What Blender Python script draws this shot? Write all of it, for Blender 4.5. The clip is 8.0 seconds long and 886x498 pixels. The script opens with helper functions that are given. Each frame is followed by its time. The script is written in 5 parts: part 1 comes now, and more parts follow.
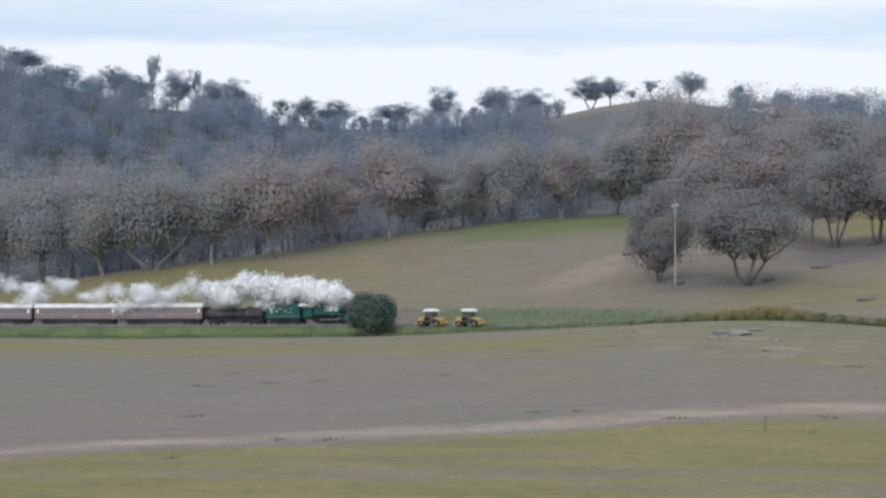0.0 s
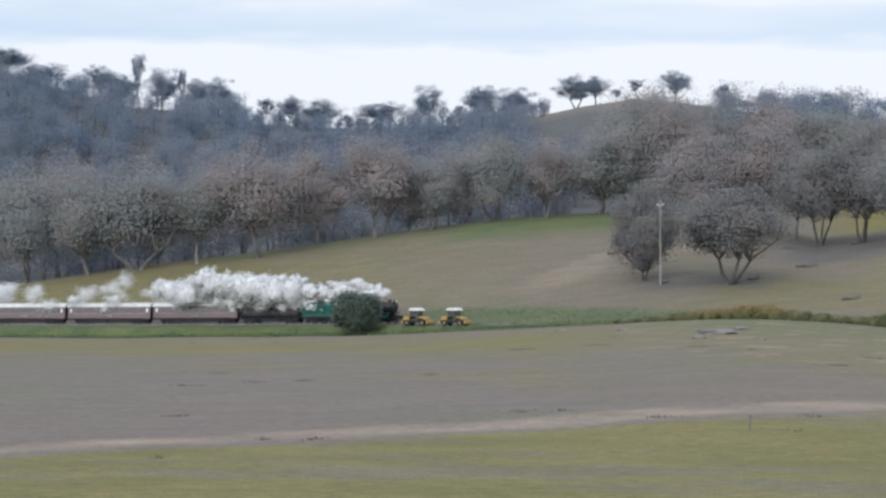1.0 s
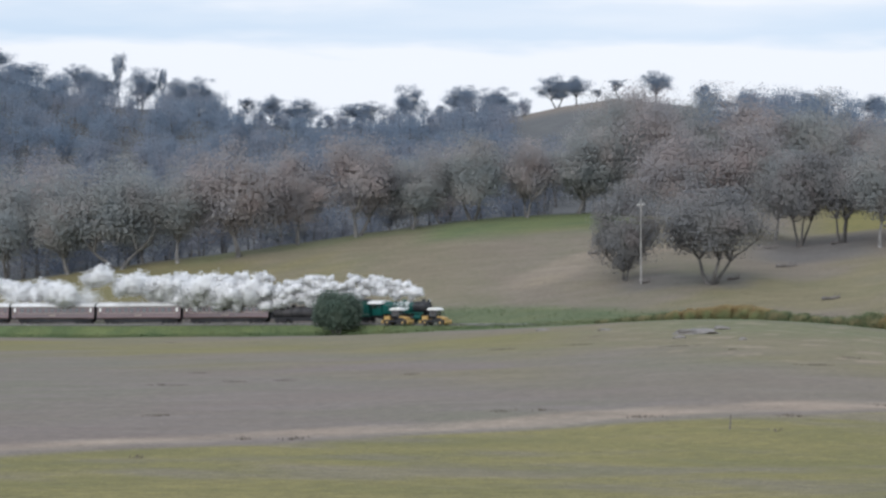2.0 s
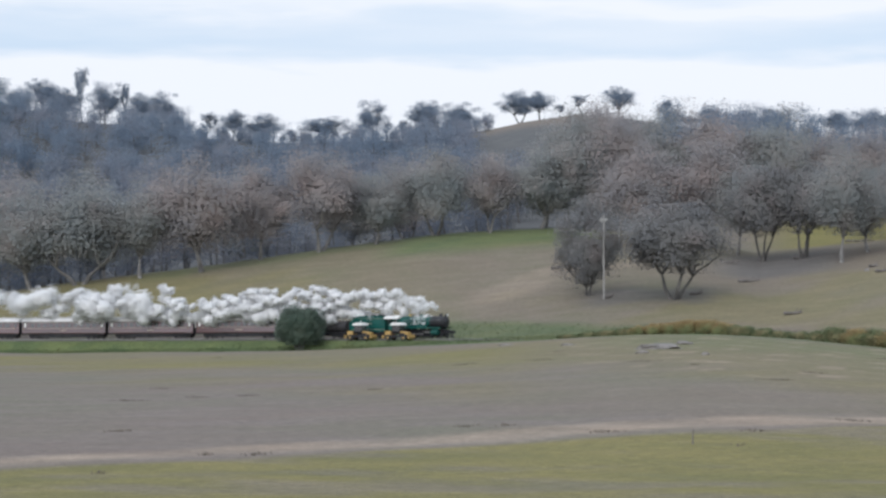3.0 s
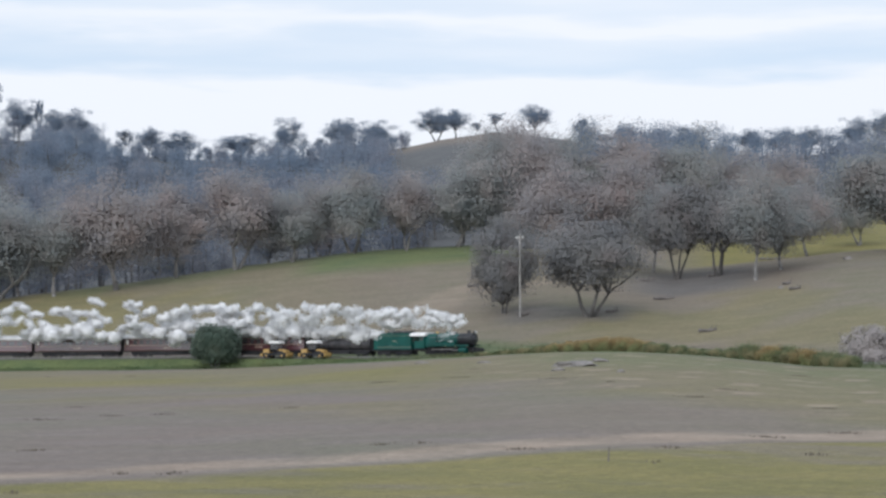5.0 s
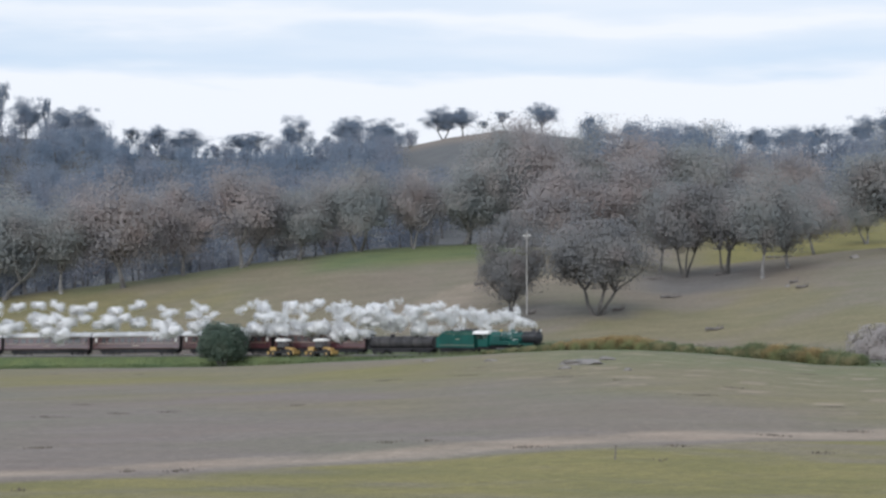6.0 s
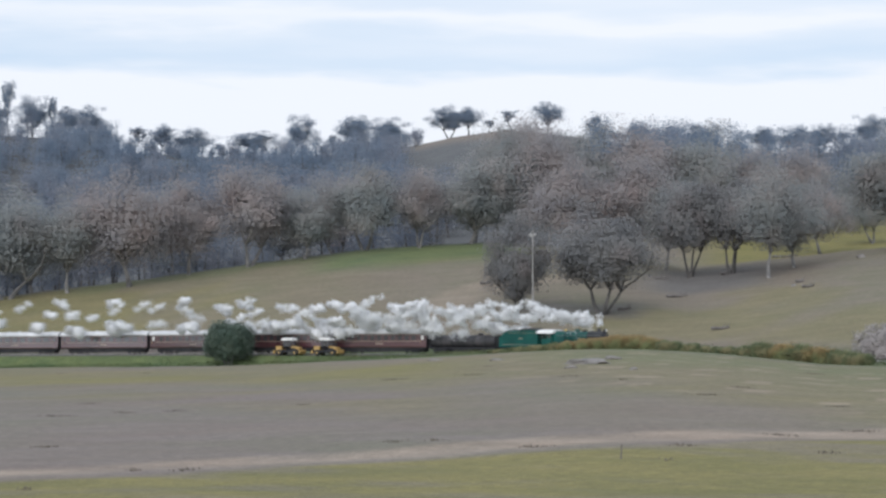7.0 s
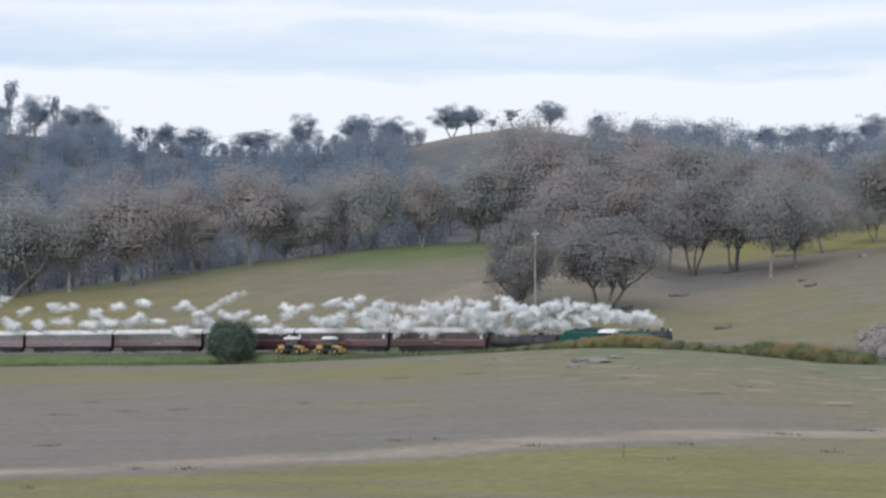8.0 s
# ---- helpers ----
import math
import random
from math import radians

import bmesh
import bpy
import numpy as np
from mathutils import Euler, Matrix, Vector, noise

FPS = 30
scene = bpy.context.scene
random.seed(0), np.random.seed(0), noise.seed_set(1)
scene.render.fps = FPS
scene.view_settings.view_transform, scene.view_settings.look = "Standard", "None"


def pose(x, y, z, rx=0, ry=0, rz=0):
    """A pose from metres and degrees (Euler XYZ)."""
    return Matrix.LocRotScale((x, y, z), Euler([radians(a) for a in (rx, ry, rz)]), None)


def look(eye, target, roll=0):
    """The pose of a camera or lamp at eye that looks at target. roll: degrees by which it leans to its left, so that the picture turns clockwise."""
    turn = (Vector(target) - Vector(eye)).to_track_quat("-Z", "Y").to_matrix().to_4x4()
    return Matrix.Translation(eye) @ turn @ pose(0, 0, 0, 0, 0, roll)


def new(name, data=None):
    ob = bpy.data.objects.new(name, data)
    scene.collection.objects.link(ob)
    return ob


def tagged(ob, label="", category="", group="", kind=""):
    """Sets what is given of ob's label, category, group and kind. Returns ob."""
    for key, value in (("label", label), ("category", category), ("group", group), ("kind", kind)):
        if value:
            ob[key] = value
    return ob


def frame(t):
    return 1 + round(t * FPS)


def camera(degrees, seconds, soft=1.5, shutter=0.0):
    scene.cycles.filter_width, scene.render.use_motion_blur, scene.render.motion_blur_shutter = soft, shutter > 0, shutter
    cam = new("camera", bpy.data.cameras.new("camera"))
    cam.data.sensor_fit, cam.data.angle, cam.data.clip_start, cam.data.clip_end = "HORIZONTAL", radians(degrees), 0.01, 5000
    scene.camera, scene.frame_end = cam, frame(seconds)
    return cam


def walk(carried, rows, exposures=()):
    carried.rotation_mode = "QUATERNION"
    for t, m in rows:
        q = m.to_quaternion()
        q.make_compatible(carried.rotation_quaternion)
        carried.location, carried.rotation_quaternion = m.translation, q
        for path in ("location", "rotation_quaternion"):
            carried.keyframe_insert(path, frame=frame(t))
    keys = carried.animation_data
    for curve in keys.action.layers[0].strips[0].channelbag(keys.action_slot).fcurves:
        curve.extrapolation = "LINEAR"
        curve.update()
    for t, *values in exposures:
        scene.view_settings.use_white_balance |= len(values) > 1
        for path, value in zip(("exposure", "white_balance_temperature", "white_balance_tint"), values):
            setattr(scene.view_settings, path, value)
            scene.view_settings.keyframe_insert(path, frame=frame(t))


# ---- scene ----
cam = camera(24.57, 8.0, soft=2.6, shutter=0.5)
EYE = (0.0, 0.0, 4.6)


def aim(yaw, pitch, roll):
    """Camera pose at the one standpoint, from the turn to the right, the rise and the lean in degrees."""
    a, b = radians(yaw), radians(pitch)
    way = Vector((math.sin(a) * math.cos(b), math.cos(a) * math.cos(b), math.sin(b)))
    return look(EYE, Vector(EYE) + way * 400, -roll)


walk(cam, [
    (0.0, aim(-3.988, 1.477, -0.044)),
    (0.2, aim(-3.929, 1.440, -0.026)),
    (0.3, aim(-3.835, 1.536, -0.017)),
    (0.5, aim(-3.765, 1.676, 0.001)),
    (0.7, aim(-3.646, 1.538, 0.007)),
    (0.8, aim(-3.631, 1.443, 0.009)),
    (1.0, aim(-3.575, 1.453, 0.015)),
    (1.2, aim(-3.441, 1.394, -0.001)),
    (1.5, aim(-3.340, 1.488, -0.026)),
    (1.7, aim(-3.236, 1.439, -0.022)),
    (2.8, aim(-2.258, 1.717, -0.002)),
    (3.0, aim(-1.993, 1.869, 0.001)),
    (3.2, aim(-1.689, 1.837, 0.008)),
    (3.5, aim(-1.315, 2.043, 0.017)),
    (3.7, aim(-0.968, 2.026, -0.013)),
    (3.8, aim(-0.738, 2.088, -0.028)),
    (4.0, aim(0.112, 2.313, -0.058)),
    (4.2, aim(1.471, 2.328, 0.013)),
    (4.3, aim(1.709, 2.384, 0.048)),
    (4.5, aim(1.948, 2.462, 0.119)),
    (4.7, aim(0.834, 2.363, 0.109)),
    (4.8, aim(0.453, 2.364, 0.104)),
    (5.0, aim(0.360, 2.367, 0.093)),
    (5.2, aim(0.437, 2.315, 0.078)),
    (6.3, aim(0.056, 2.312, -0.009)),
    (6.5, aim(0.024, 2.292, -0.025)),
    (7.0, aim(-0.000, 2.291, -0.011)),
    (7.5, aim(-0.051, 2.280, -0.045)),
    (8.0, aim(-0.070, 2.261, -0.038)),
], exposures=[(0.0, 0.0, 5960, 10), (8.0, 0.0, 5960, 10)])

# ---- light ----
SUN_ROT, SUN_EL = radians(200), radians(29)
world = bpy.data.worlds.new("sky")
scene.world = world
world.use_nodes = True
wn, wl = world.node_tree.nodes, world.node_tree.links
wn.clear()


def wnode(kind, **values):
    n = wn.new(kind)
    for k, v in values.items():
        n.inputs[k].default_value = v
    return n


sky = wn.new("ShaderNodeTexSky")
sky.sky_type, sky.sun_disc, sky.sun_elevation, sky.sun_rotation = "NISHITA", False, SUN_EL, SUN_ROT
sky_gain = wn.new("ShaderNodeVectorMath")
sky_gain.operation = "SCALE"
sky_gain.inputs["Scale"].default_value = 0.13
wl.new(sky.outputs[0], sky_gain.inputs[0])
coord = wn.new("ShaderNodeTexCoord")
stretch = wn.new("ShaderNodeMapping")
stretch.inputs["Scale"].default_value = (1.7, 1.7, 13.0)
stretch.inputs["Location"].default_value = (0.37, 0.1, 0.62)
wl.new(coord.outputs["Generated"], stretch.inputs[0])
cloud = wnode("ShaderNodeTexNoise", Scale=1.9, Detail=5.0, Roughness=0.5, Distortion=0.25)
wl.new(stretch.outputs[0], cloud.inputs["Vector"])
ramp = wn.new("ShaderNodeValToRGB")
ramp.color_ramp.elements[0].position, ramp.color_ramp.elements[1].position = 0.42, 0.66
wl.new(cloud.outputs["Fac"], ramp.inputs[0])
sep = wn.new("ShaderNodeSeparateXYZ")
wl.new(coord.outputs["Generated"], sep.inputs[0])
sway = wn.new("ShaderNodeMapping")  # the layers rise and fall gently along the horizon
sway.inputs["Scale"].default_value = (3.2, 3.2, 20.0)
wl.new(coord.outputs["Generated"], sway.inputs[0])
swell = wnode("ShaderNodeTexNoise", Scale=2.2, Detail=4.0, Roughness=0.55)
wl.new(sway.outputs[0], swell.inputs["Vector"])
lift = wn.new("ShaderNodeMath")
lift.operation = "MULTIPLY_ADD"
lift.inputs[1].default_value = 0.042
wl.new(swell.outputs["Fac"], lift.inputs[0])
wl.new(sep.outputs["Z"], lift.inputs[2])
span_z = wnode("ShaderNodeMapRange")
span_z.inputs["From Min"].default_value, span_z.inputs["From Max"].default_value = 0.121, 0.221
wl.new(lift.outputs[0], span_z.inputs["Value"])
layers = wn.new("ShaderNodeValToRGB")  # bright low cloud, a grey-blue gap, streaks of thin cloud above
layers.color_ramp.interpolation = "EASE"
stops = layers.color_ramp.elements
stops[0].position, stops[0].color = 0.0, (1, 1, 1, 1)
stops[1].position, stops[1].color = 1.0, (0.4, 0.4, 0.4, 1)
for at, v in ((0.17, 1.0), (0.30, 0.12), (0.40, 0.30), (0.50, 0.80), (0.60, 0.35), (0.75, 0.55)):
    stops.new(at).color = (v, v, v, 1)
wl.new(span_z.outputs[0], layers.inputs[0])
most = wn.new("ShaderNodeMath")
most.operation = "MULTIPLY_ADD"
most.use_clamp = True
most.inputs[1].default_value = 0.35
wl.new(ramp.outputs[0], most.inputs[0])
wl.new(layers.outputs[0], most.inputs[2])
veil = wn.new("ShaderNodeMix")
veil.data_type = "RGBA"
veil.inputs[0].default_value = 0.86
wl.new(sky_gain.outputs[0], veil.inputs[6])
veil.inputs[7].default_value = (0.65, 0.745, 0.845, 1)
white = wn.new("ShaderNodeMix")
white.data_type = "RGBA"
wl.new(most.outputs[0], white.inputs[0])
wl.new(veil.outputs[2], white.inputs[6])
white.inputs[7].default_value = (0.938, 0.933, 0.928, 1)
back = wnode("ShaderNodeBackground", Strength=1.0)
wl.new(white.outputs[2], back.inputs[0])
wout = wn.new("ShaderNodeOutputWorld")
wl.new(back.outputs[0], wout.inputs[0])

sun_data = bpy.data.lights.new("sun", "SUN")
sun_data.energy, sun_data.angle, sun_data.color = 2.0, radians(48), (1.0, 0.95, 0.89)
sun = new("sun", sun_data)
sun.rotation_euler = (math.pi / 2 - SUN_EL, 0, math.pi - SUN_ROT)
scene.view_settings.exposure = 0.0

# ---- materials ----


def material(name, colours, scale=1.0, rough=0.8, metal=0.0, bump=0.0, spread=0.0, fine=0.0, source="Object", translucent=0.0, clear=0.0, island=False, sheen=0.0, leafy=False, varnish=0.0):
    """Two or three colours mixed by broad noise, darkened and lightened by fine noise; spread: change of value from piece to piece."""
    m = bpy.data.materials.new(name)
    m.use_nodes = True
    n, l = m.node_tree.nodes, m.node_tree.links
    bsdf = n["Principled BSDF"]
    bsdf.inputs["Roughness"].default_value, bsdf.inputs["Metallic"].default_value = rough, metal
    if leafy:
        bsdf.inputs["Specular IOR Level"].default_value = 0.1
    if varnish:  # a hard clear coat; the value is its refractive index
        bsdf.inputs["Coat Weight"].default_value, bsdf.inputs["Coat IOR"].default_value, bsdf.inputs["Coat Roughness"].default_value = 1.0, varnish, 0.1
    bsdf.inputs["Sheen Weight"].default_value, bsdf.inputs["Sheen Roughness"].default_value = sheen, 0.6
    bsdf.inputs["Sheen Tint"].default_value = (0.80, 0.88, 1.0, 1)  # bluish veil over leaves, standing in for haze
    tc = n.new("ShaderNodeTexCoord")
    big = n.new("ShaderNodeTexNoise")
    big.inputs["Scale"].default_value, big.inputs["Detail"].default_value = scale, 5
    l.new(tc.outputs[source], big.inputs["Vector"])
    cr = n.new("ShaderNodeValToRGB")
    els = cr.color_ramp.elements
    els[0].position, els[1].position = 0.36, 0.64
    els[0].color, els[1].color = (*colours[0], 1), (*colours[-1], 1)
    if len(colours) == 3:
        els.new(0.5).color = (*colours[1], 1)
    l.new(big.outputs["Fac"], cr.inputs[0])
    hsv = n.new("ShaderNodeHueSaturation")
    l.new(cr.outputs[0], hsv.inputs["Color"])
    small = n.new("ShaderNodeTexNoise")
    small.inputs["Scale"].default_value, small.inputs["Detail"].default_value = scale * 9, 4
    l.new(tc.outputs[source], small.inputs["Vector"])
    val = n.new("ShaderNodeMapRange")
    val.inputs["To Min"].default_value, val.inputs["To Max"].default_value = 1 - max(fine, 0.04), 1 + max(fine, 0.04)
    val.inputs["From Min"].default_value, val.inputs["From Max"].default_value = 0.3, 0.7
    l.new(small.outputs["Fac"], val.inputs["Value"])
    last = val.outputs[0]
    if spread:
        if island:
            rnd = n.new("ShaderNodeNewGeometry").outputs["Random Per Island"]
        else:
            rnd = n.new("ShaderNodeObjectInfo").outputs["Random"]
        mr = n.new("ShaderNodeMapRange")
        mr.inputs["To Min"].default_value, mr.inputs["To Max"].default_value = 1 - spread, 1 + spread
        l.new(rnd, mr.inputs["Value"])
        mul = n.new("ShaderNodeMath")
        mul.operation = "MULTIPLY"
        l.new(last, mul.inputs[0])
        l.new(mr.outputs[0], mul.inputs[1])
        last = mul.outputs[0]
    l.new(last, hsv.inputs["Value"])
    l.new(hsv.outputs[0], bsdf.inputs["Base Color"])
    if bump:
        bp = n.new("ShaderNodeBump")
        bp.inputs["Strength"].default_value, bp.inputs["Distance"].default_value = bump, 0.05
        l.new(small.outputs["Fac"], bp.inputs["Height"])
        l.new(bp.outputs[0], bsdf.inputs["Normal"])
    out = n["Material Output"]
    shader = bsdf.outputs[0]
    if translucent:
        tr = n.new("ShaderNodeBsdfTranslucent")
        through_col = n.new("ShaderNodeHueSaturation")
        through_col.inputs["Value"].default_value = 1.35 if leafy else 1.0
        l.new(hsv.outputs[0], through_col.inputs["Color"])
        l.new(through_col.outputs[0], tr.inputs[0])
        if leafy:  # added transmitted light lifts the dark crown insides, as haze would
            mx = n.new("ShaderNodeAddShader")
            l.new(shader, mx.inputs[0])
            l.new(tr.outputs[0], mx.inputs[1])
        else:
            mx = n.new("ShaderNodeMixShader")
            mx.inputs[0].default_value = translucent
            l.new(shader, mx.inputs[1])
            l.new(tr.outputs[0], mx.inputs[2])
        shader = mx.outputs[0]
    if clear:
        tp = n.new("ShaderNodeBsdfTransparent")
        mx = n.new("ShaderNodeMixShader")
        gate = n.new("ShaderNodeMapRange")
        gate.inputs["From Min"].default_value, gate.inputs["From Max"].default_value = 0.35, 0.65
        gate.inputs["To Min"].default_value, gate.inputs["To Max"].default_value = max(0, clear - 0.15), min(1, clear + 0.15)
        l.new(big.outputs["Fac"], gate.inputs["Value"])
        l.new(gate.outputs[0], mx.inputs[0])
        l.new(shader, mx.inputs[1])
        l.new(tp.outputs[0], mx.inputs[2])
        shader = mx.outputs[0]
    l.new(shader, out.inputs[0])
    return m


LEAF = [
    material("gum_leaf_brown", [(0.162, 0.159, 0.168), (0.180, 0.166, 0.162), (0.205, 0.177, 0.170)], 0.16, 0.6, spread=0.05, fine=0.05, translucent=1, island=True, leafy=True),
    material("gum_leaf_olive", [(0.148, 0.160, 0.162), (0.160, 0.161, 0.156), (0.188, 0.173, 0.166)], 0.16, 0.6, spread=0.05, fine=0.05, translucent=1, island=True, leafy=True),
    material("gum_leaf_grey", [(0.147, 0.161, 0.168), (0.159, 0.163, 0.160), (0.182, 0.171, 0.168)], 0.16, 0.6, spread=0.05, fine=0.05, translucent=1, island=True, leafy=True),
]
DUSK_LEAF = material("dense_olive_leaf", [(0.119, 0.121, 0.126), (0.129, 0.128, 0.126), (0.148, 0.136, 0.134)], 0.16, 0.6, spread=0.05, fine=0.05, translucent=1, island=True, leafy=True)
# gum leaf for the far hills, distance haze put into its blue
HAZE_LEAF = material("hazed_gum_leaf", [(0.094, 0.121, 0.157), (0.111, 0.133, 0.165), (0.131, 0.138, 0.160)], 0.03, 0.6, spread=0.04, fine=0.05, translucent=1, island=True, leafy=True)
# gum leaf again, the shade between the crowns put into its colour
SHADE_LEAF = material("shaded_gum_leaf", [(0.093, 0.108, 0.136), (0.108, 0.119, 0.141), (0.126, 0.128, 0.141)], 0.06, 0.6, spread=0.04, fine=0.05, translucent=1, island=True, leafy=True)
DARK_LEAF = material("kurrajong_leaf", [(0.051, 0.073, 0.055), (0.060, 0.081, 0.061), (0.075, 0.094, 0.070)], 0.5, 0.6, sheen=0.05, spread=0.08, fine=0.1, translucent=1, island=True, leafy=True)
PALE_LEAF = material("pale_twig", [(0.42, 0.385, 0.37), (0.48, 0.445, 0.43), (0.54, 0.505, 0.49)], 0.6, 0.85, spread=0.08, fine=0.08, translucent=0.3, clear=0.35, island=True)
RUST_LEAF = material("rusty_scrub", [(0.192, 0.129, 0.062), (0.180, 0.143, 0.075), (0.126, 0.135, 0.068)], 0.22, 0.8, spread=0.15, fine=0.12, translucent=1, island=True, leafy=True)
SCRUB_LEAF = material("green_scrub", [(0.085, 0.104, 0.057), (0.110, 0.121, 0.067), (0.143, 0.131, 0.076)], 0.3, 0.8, spread=0.15, fine=0.12, translucent=1, island=True, leafy=True)
BARK = material("gum_bark", [(0.117, 0.113, 0.109), (0.187, 0.179, 0.172), (0.296, 0.285, 0.273)], 0.3, 0.85, bump=0.5, fine=0.3, spread=0.25)
DARK_BARK = material("dark_bark", [(0.07, 0.067, 0.066), (0.10, 0.095, 0.09), (0.15, 0.14, 0.13)], 0.3, 0.9, bump=0.5, fine=0.3)
DEAD = material("dead_wood", [(0.10, 0.09, 0.085), (0.2, 0.18, 0.17)], 1.5, 0.9, bump=0.5, fine=0.3)
STONE = material("granite", [(0.15, 0.14, 0.13), (0.24, 0.22, 0.205)], 0.8, 0.9, bump=0.6, fine=0.25)
GREEN = material("green_enamel", [(0.005, 0.058, 0.050), (0.009, 0.085, 0.072)], 0.5, 0.32, fine=0.15)
BLACK = material("soot_black", [(0.012, 0.013, 0.016), (0.03, 0.03, 0.034)], 0.9, 0.5, fine=0.3)
UNDER = material("underframe_dirt", [(0.012, 0.013, 0.018), (0.028, 0.027, 0.03)], 1.1, 0.75, fine=0.3)
MAROON = material("maroon_enamel", [(0.062, 0.024, 0.028), (0.09, 0.036, 0.042)], 0.35, 0.3, fine=0.12, spread=0.12, varnish=2.1)
ROOF = material("silver_roof_paint", [(0.54, 0.535, 0.53), (0.70, 0.695, 0.69)], 0.5, 0.5, fine=0.12)
CREAM = material("cream_lining", [(0.36, 0.29, 0.22), (0.42, 0.35, 0.27)], 0.8, 0.5)
# tank black lifted to grey-mauve for the haze over it
TANK = material("hazed_tank_black", [(0.035, 0.034, 0.038), (0.085, 0.079, 0.082)], 0.6, 0.6, fine=0.2)
STEEL = material("worn_steel", [(0.25, 0.24, 0.23), (0.4, 0.39, 0.38)], 1.0, 0.4, metal=0.8)
BRASS = material("brass", [(0.5, 0.34, 0.1), (0.6, 0.42, 0.15)], 1.0, 0.3, metal=0.9)
GLASS = material("window_glass", [(0.05, 0.05, 0.055), (0.08, 0.08, 0.085)], 0.6, 0.06, varnish=1.9)
COAL = material("coal", [(0.008, 0.008, 0.009), (0.03, 0.03, 0.03)], 3.0, 0.6, bump=1.0)
LAMP = material("lamp_glass", [(0.75, 0.75, 0.72), (0.85, 0.85, 0.8)], 1.0, 0.1)
YELLOW = material("machine_yellow", [(0.378, 0.240, 0.072), (0.504, 0.336, 0.128)], 1.2, 0.5, fine=0.2)
CANOPY = material("white_canopy", [(0.72, 0.71, 0.69), (0.82, 0.81, 0.80)], 1.0, 0.5)
RUBBER = material("rubber", [(0.02, 0.02, 0.02), (0.045, 0.042, 0.04)], 2.0, 0.85)
POLE = material("weathered_pole", [(0.24, 0.23, 0.22), (0.34, 0.33, 0.315)], 1.2, 0.9, fine=0.25)
BALLAST = material("ballast", [(0.093, 0.084, 0.078), (0.174, 0.162, 0.151)], 3.0, 0.95, bump=0.8, fine=0.35)
STEAM = material("dense_steam", [(0.95, 0.953, 0.957), (0.975, 0.975, 0.978)], 0.5, 1.0, translucent=0.38)
MIST = material("thin_steam", [(0.95, 0.953, 0.957), (0.97, 0.97, 0.973)], 0.9, 1.0, translucent=0.38)

# ---- the lie of the land ----
TRACK_X, TRACK_Y, TRACK_TURN, TRACK_BEND = -88.609, 375.0, 24.2628, 0.13903


def heading(s):
    return radians(TRACK_TURN + TRACK_BEND * s)


def on_track(s):
    """Plan position on the bend s metres along it."""
    a, k = radians(TRACK_TURN), radians(TRACK_BEND)
    return (TRACK_X + (math.sin(a + k * s) - math.sin(a)) / k, TRACK_Y + (math.cos(a + k * s) - math.cos(a)) / k)


_S = np.arange(-175.0, 300.0, 2.5)
_T = np.array([on_track(s) for s in _S])
_B = _T[:, 0] / _T[:, 1]


def by(b, bearings, values):
    return np.interp(b, bearings, values)


def soft_step(v):
    v = np.clip(v, 0, 1)
    return v * v * (3 - 2 * v)


RAIL = ([-0.30, -0.22, -0.095, 0.024, 0.107, 0.23], [0.05, 0.2, 0.72, 0.95, 0.78, 0.7])
FRONT = ([-0.38, -0.218, -0.093, 0.0045, 0.06, 0.10, 0.143, 0.185, 0.24, 0.34], [-2.6, -2.1, -1.0, 0.95, 1.95, 2.1, 1.5, 0.4, 0.0, -0.2])
CREST_Y = ([-0.32, -0.22, -0.04, 0.03, 0.12, 0.22, 0.3], [440, 440, 468, 478, 455, 440, 430])
CREST_Z = ([-0.32, -0.30, -0.218, -0.162, -0.093, -0.04, 0.024, 0.06, 0.12, 0.166, 0.218, 0.32], [6.0, 7.0, 11.9, 15.0, 19.8, 23.3, 25.4, 24.0, 18.5, 20.5, 22.5, 23.0])
BACK_Z = ([-0.32, -0.1, 0.0, 0.1, 0.218, 0.32], [26, 30, 44, 42, 38, 38])
SKY_Z = ([-0.40, -0.30, -0.218, -0.17, -0.158, -0.107, -0.05, -0.012, 0.005, 0.032, 0.06, 0.088, 0.116, 0.157, 0.185, 0.218, 0.3, 0.4],
         [122, 117, 96, 93, 88, 85.5, 87, 91.5, 95, 98.5, 96, 92, 89.5, 87.5, 87.5, 90, 94, 96])


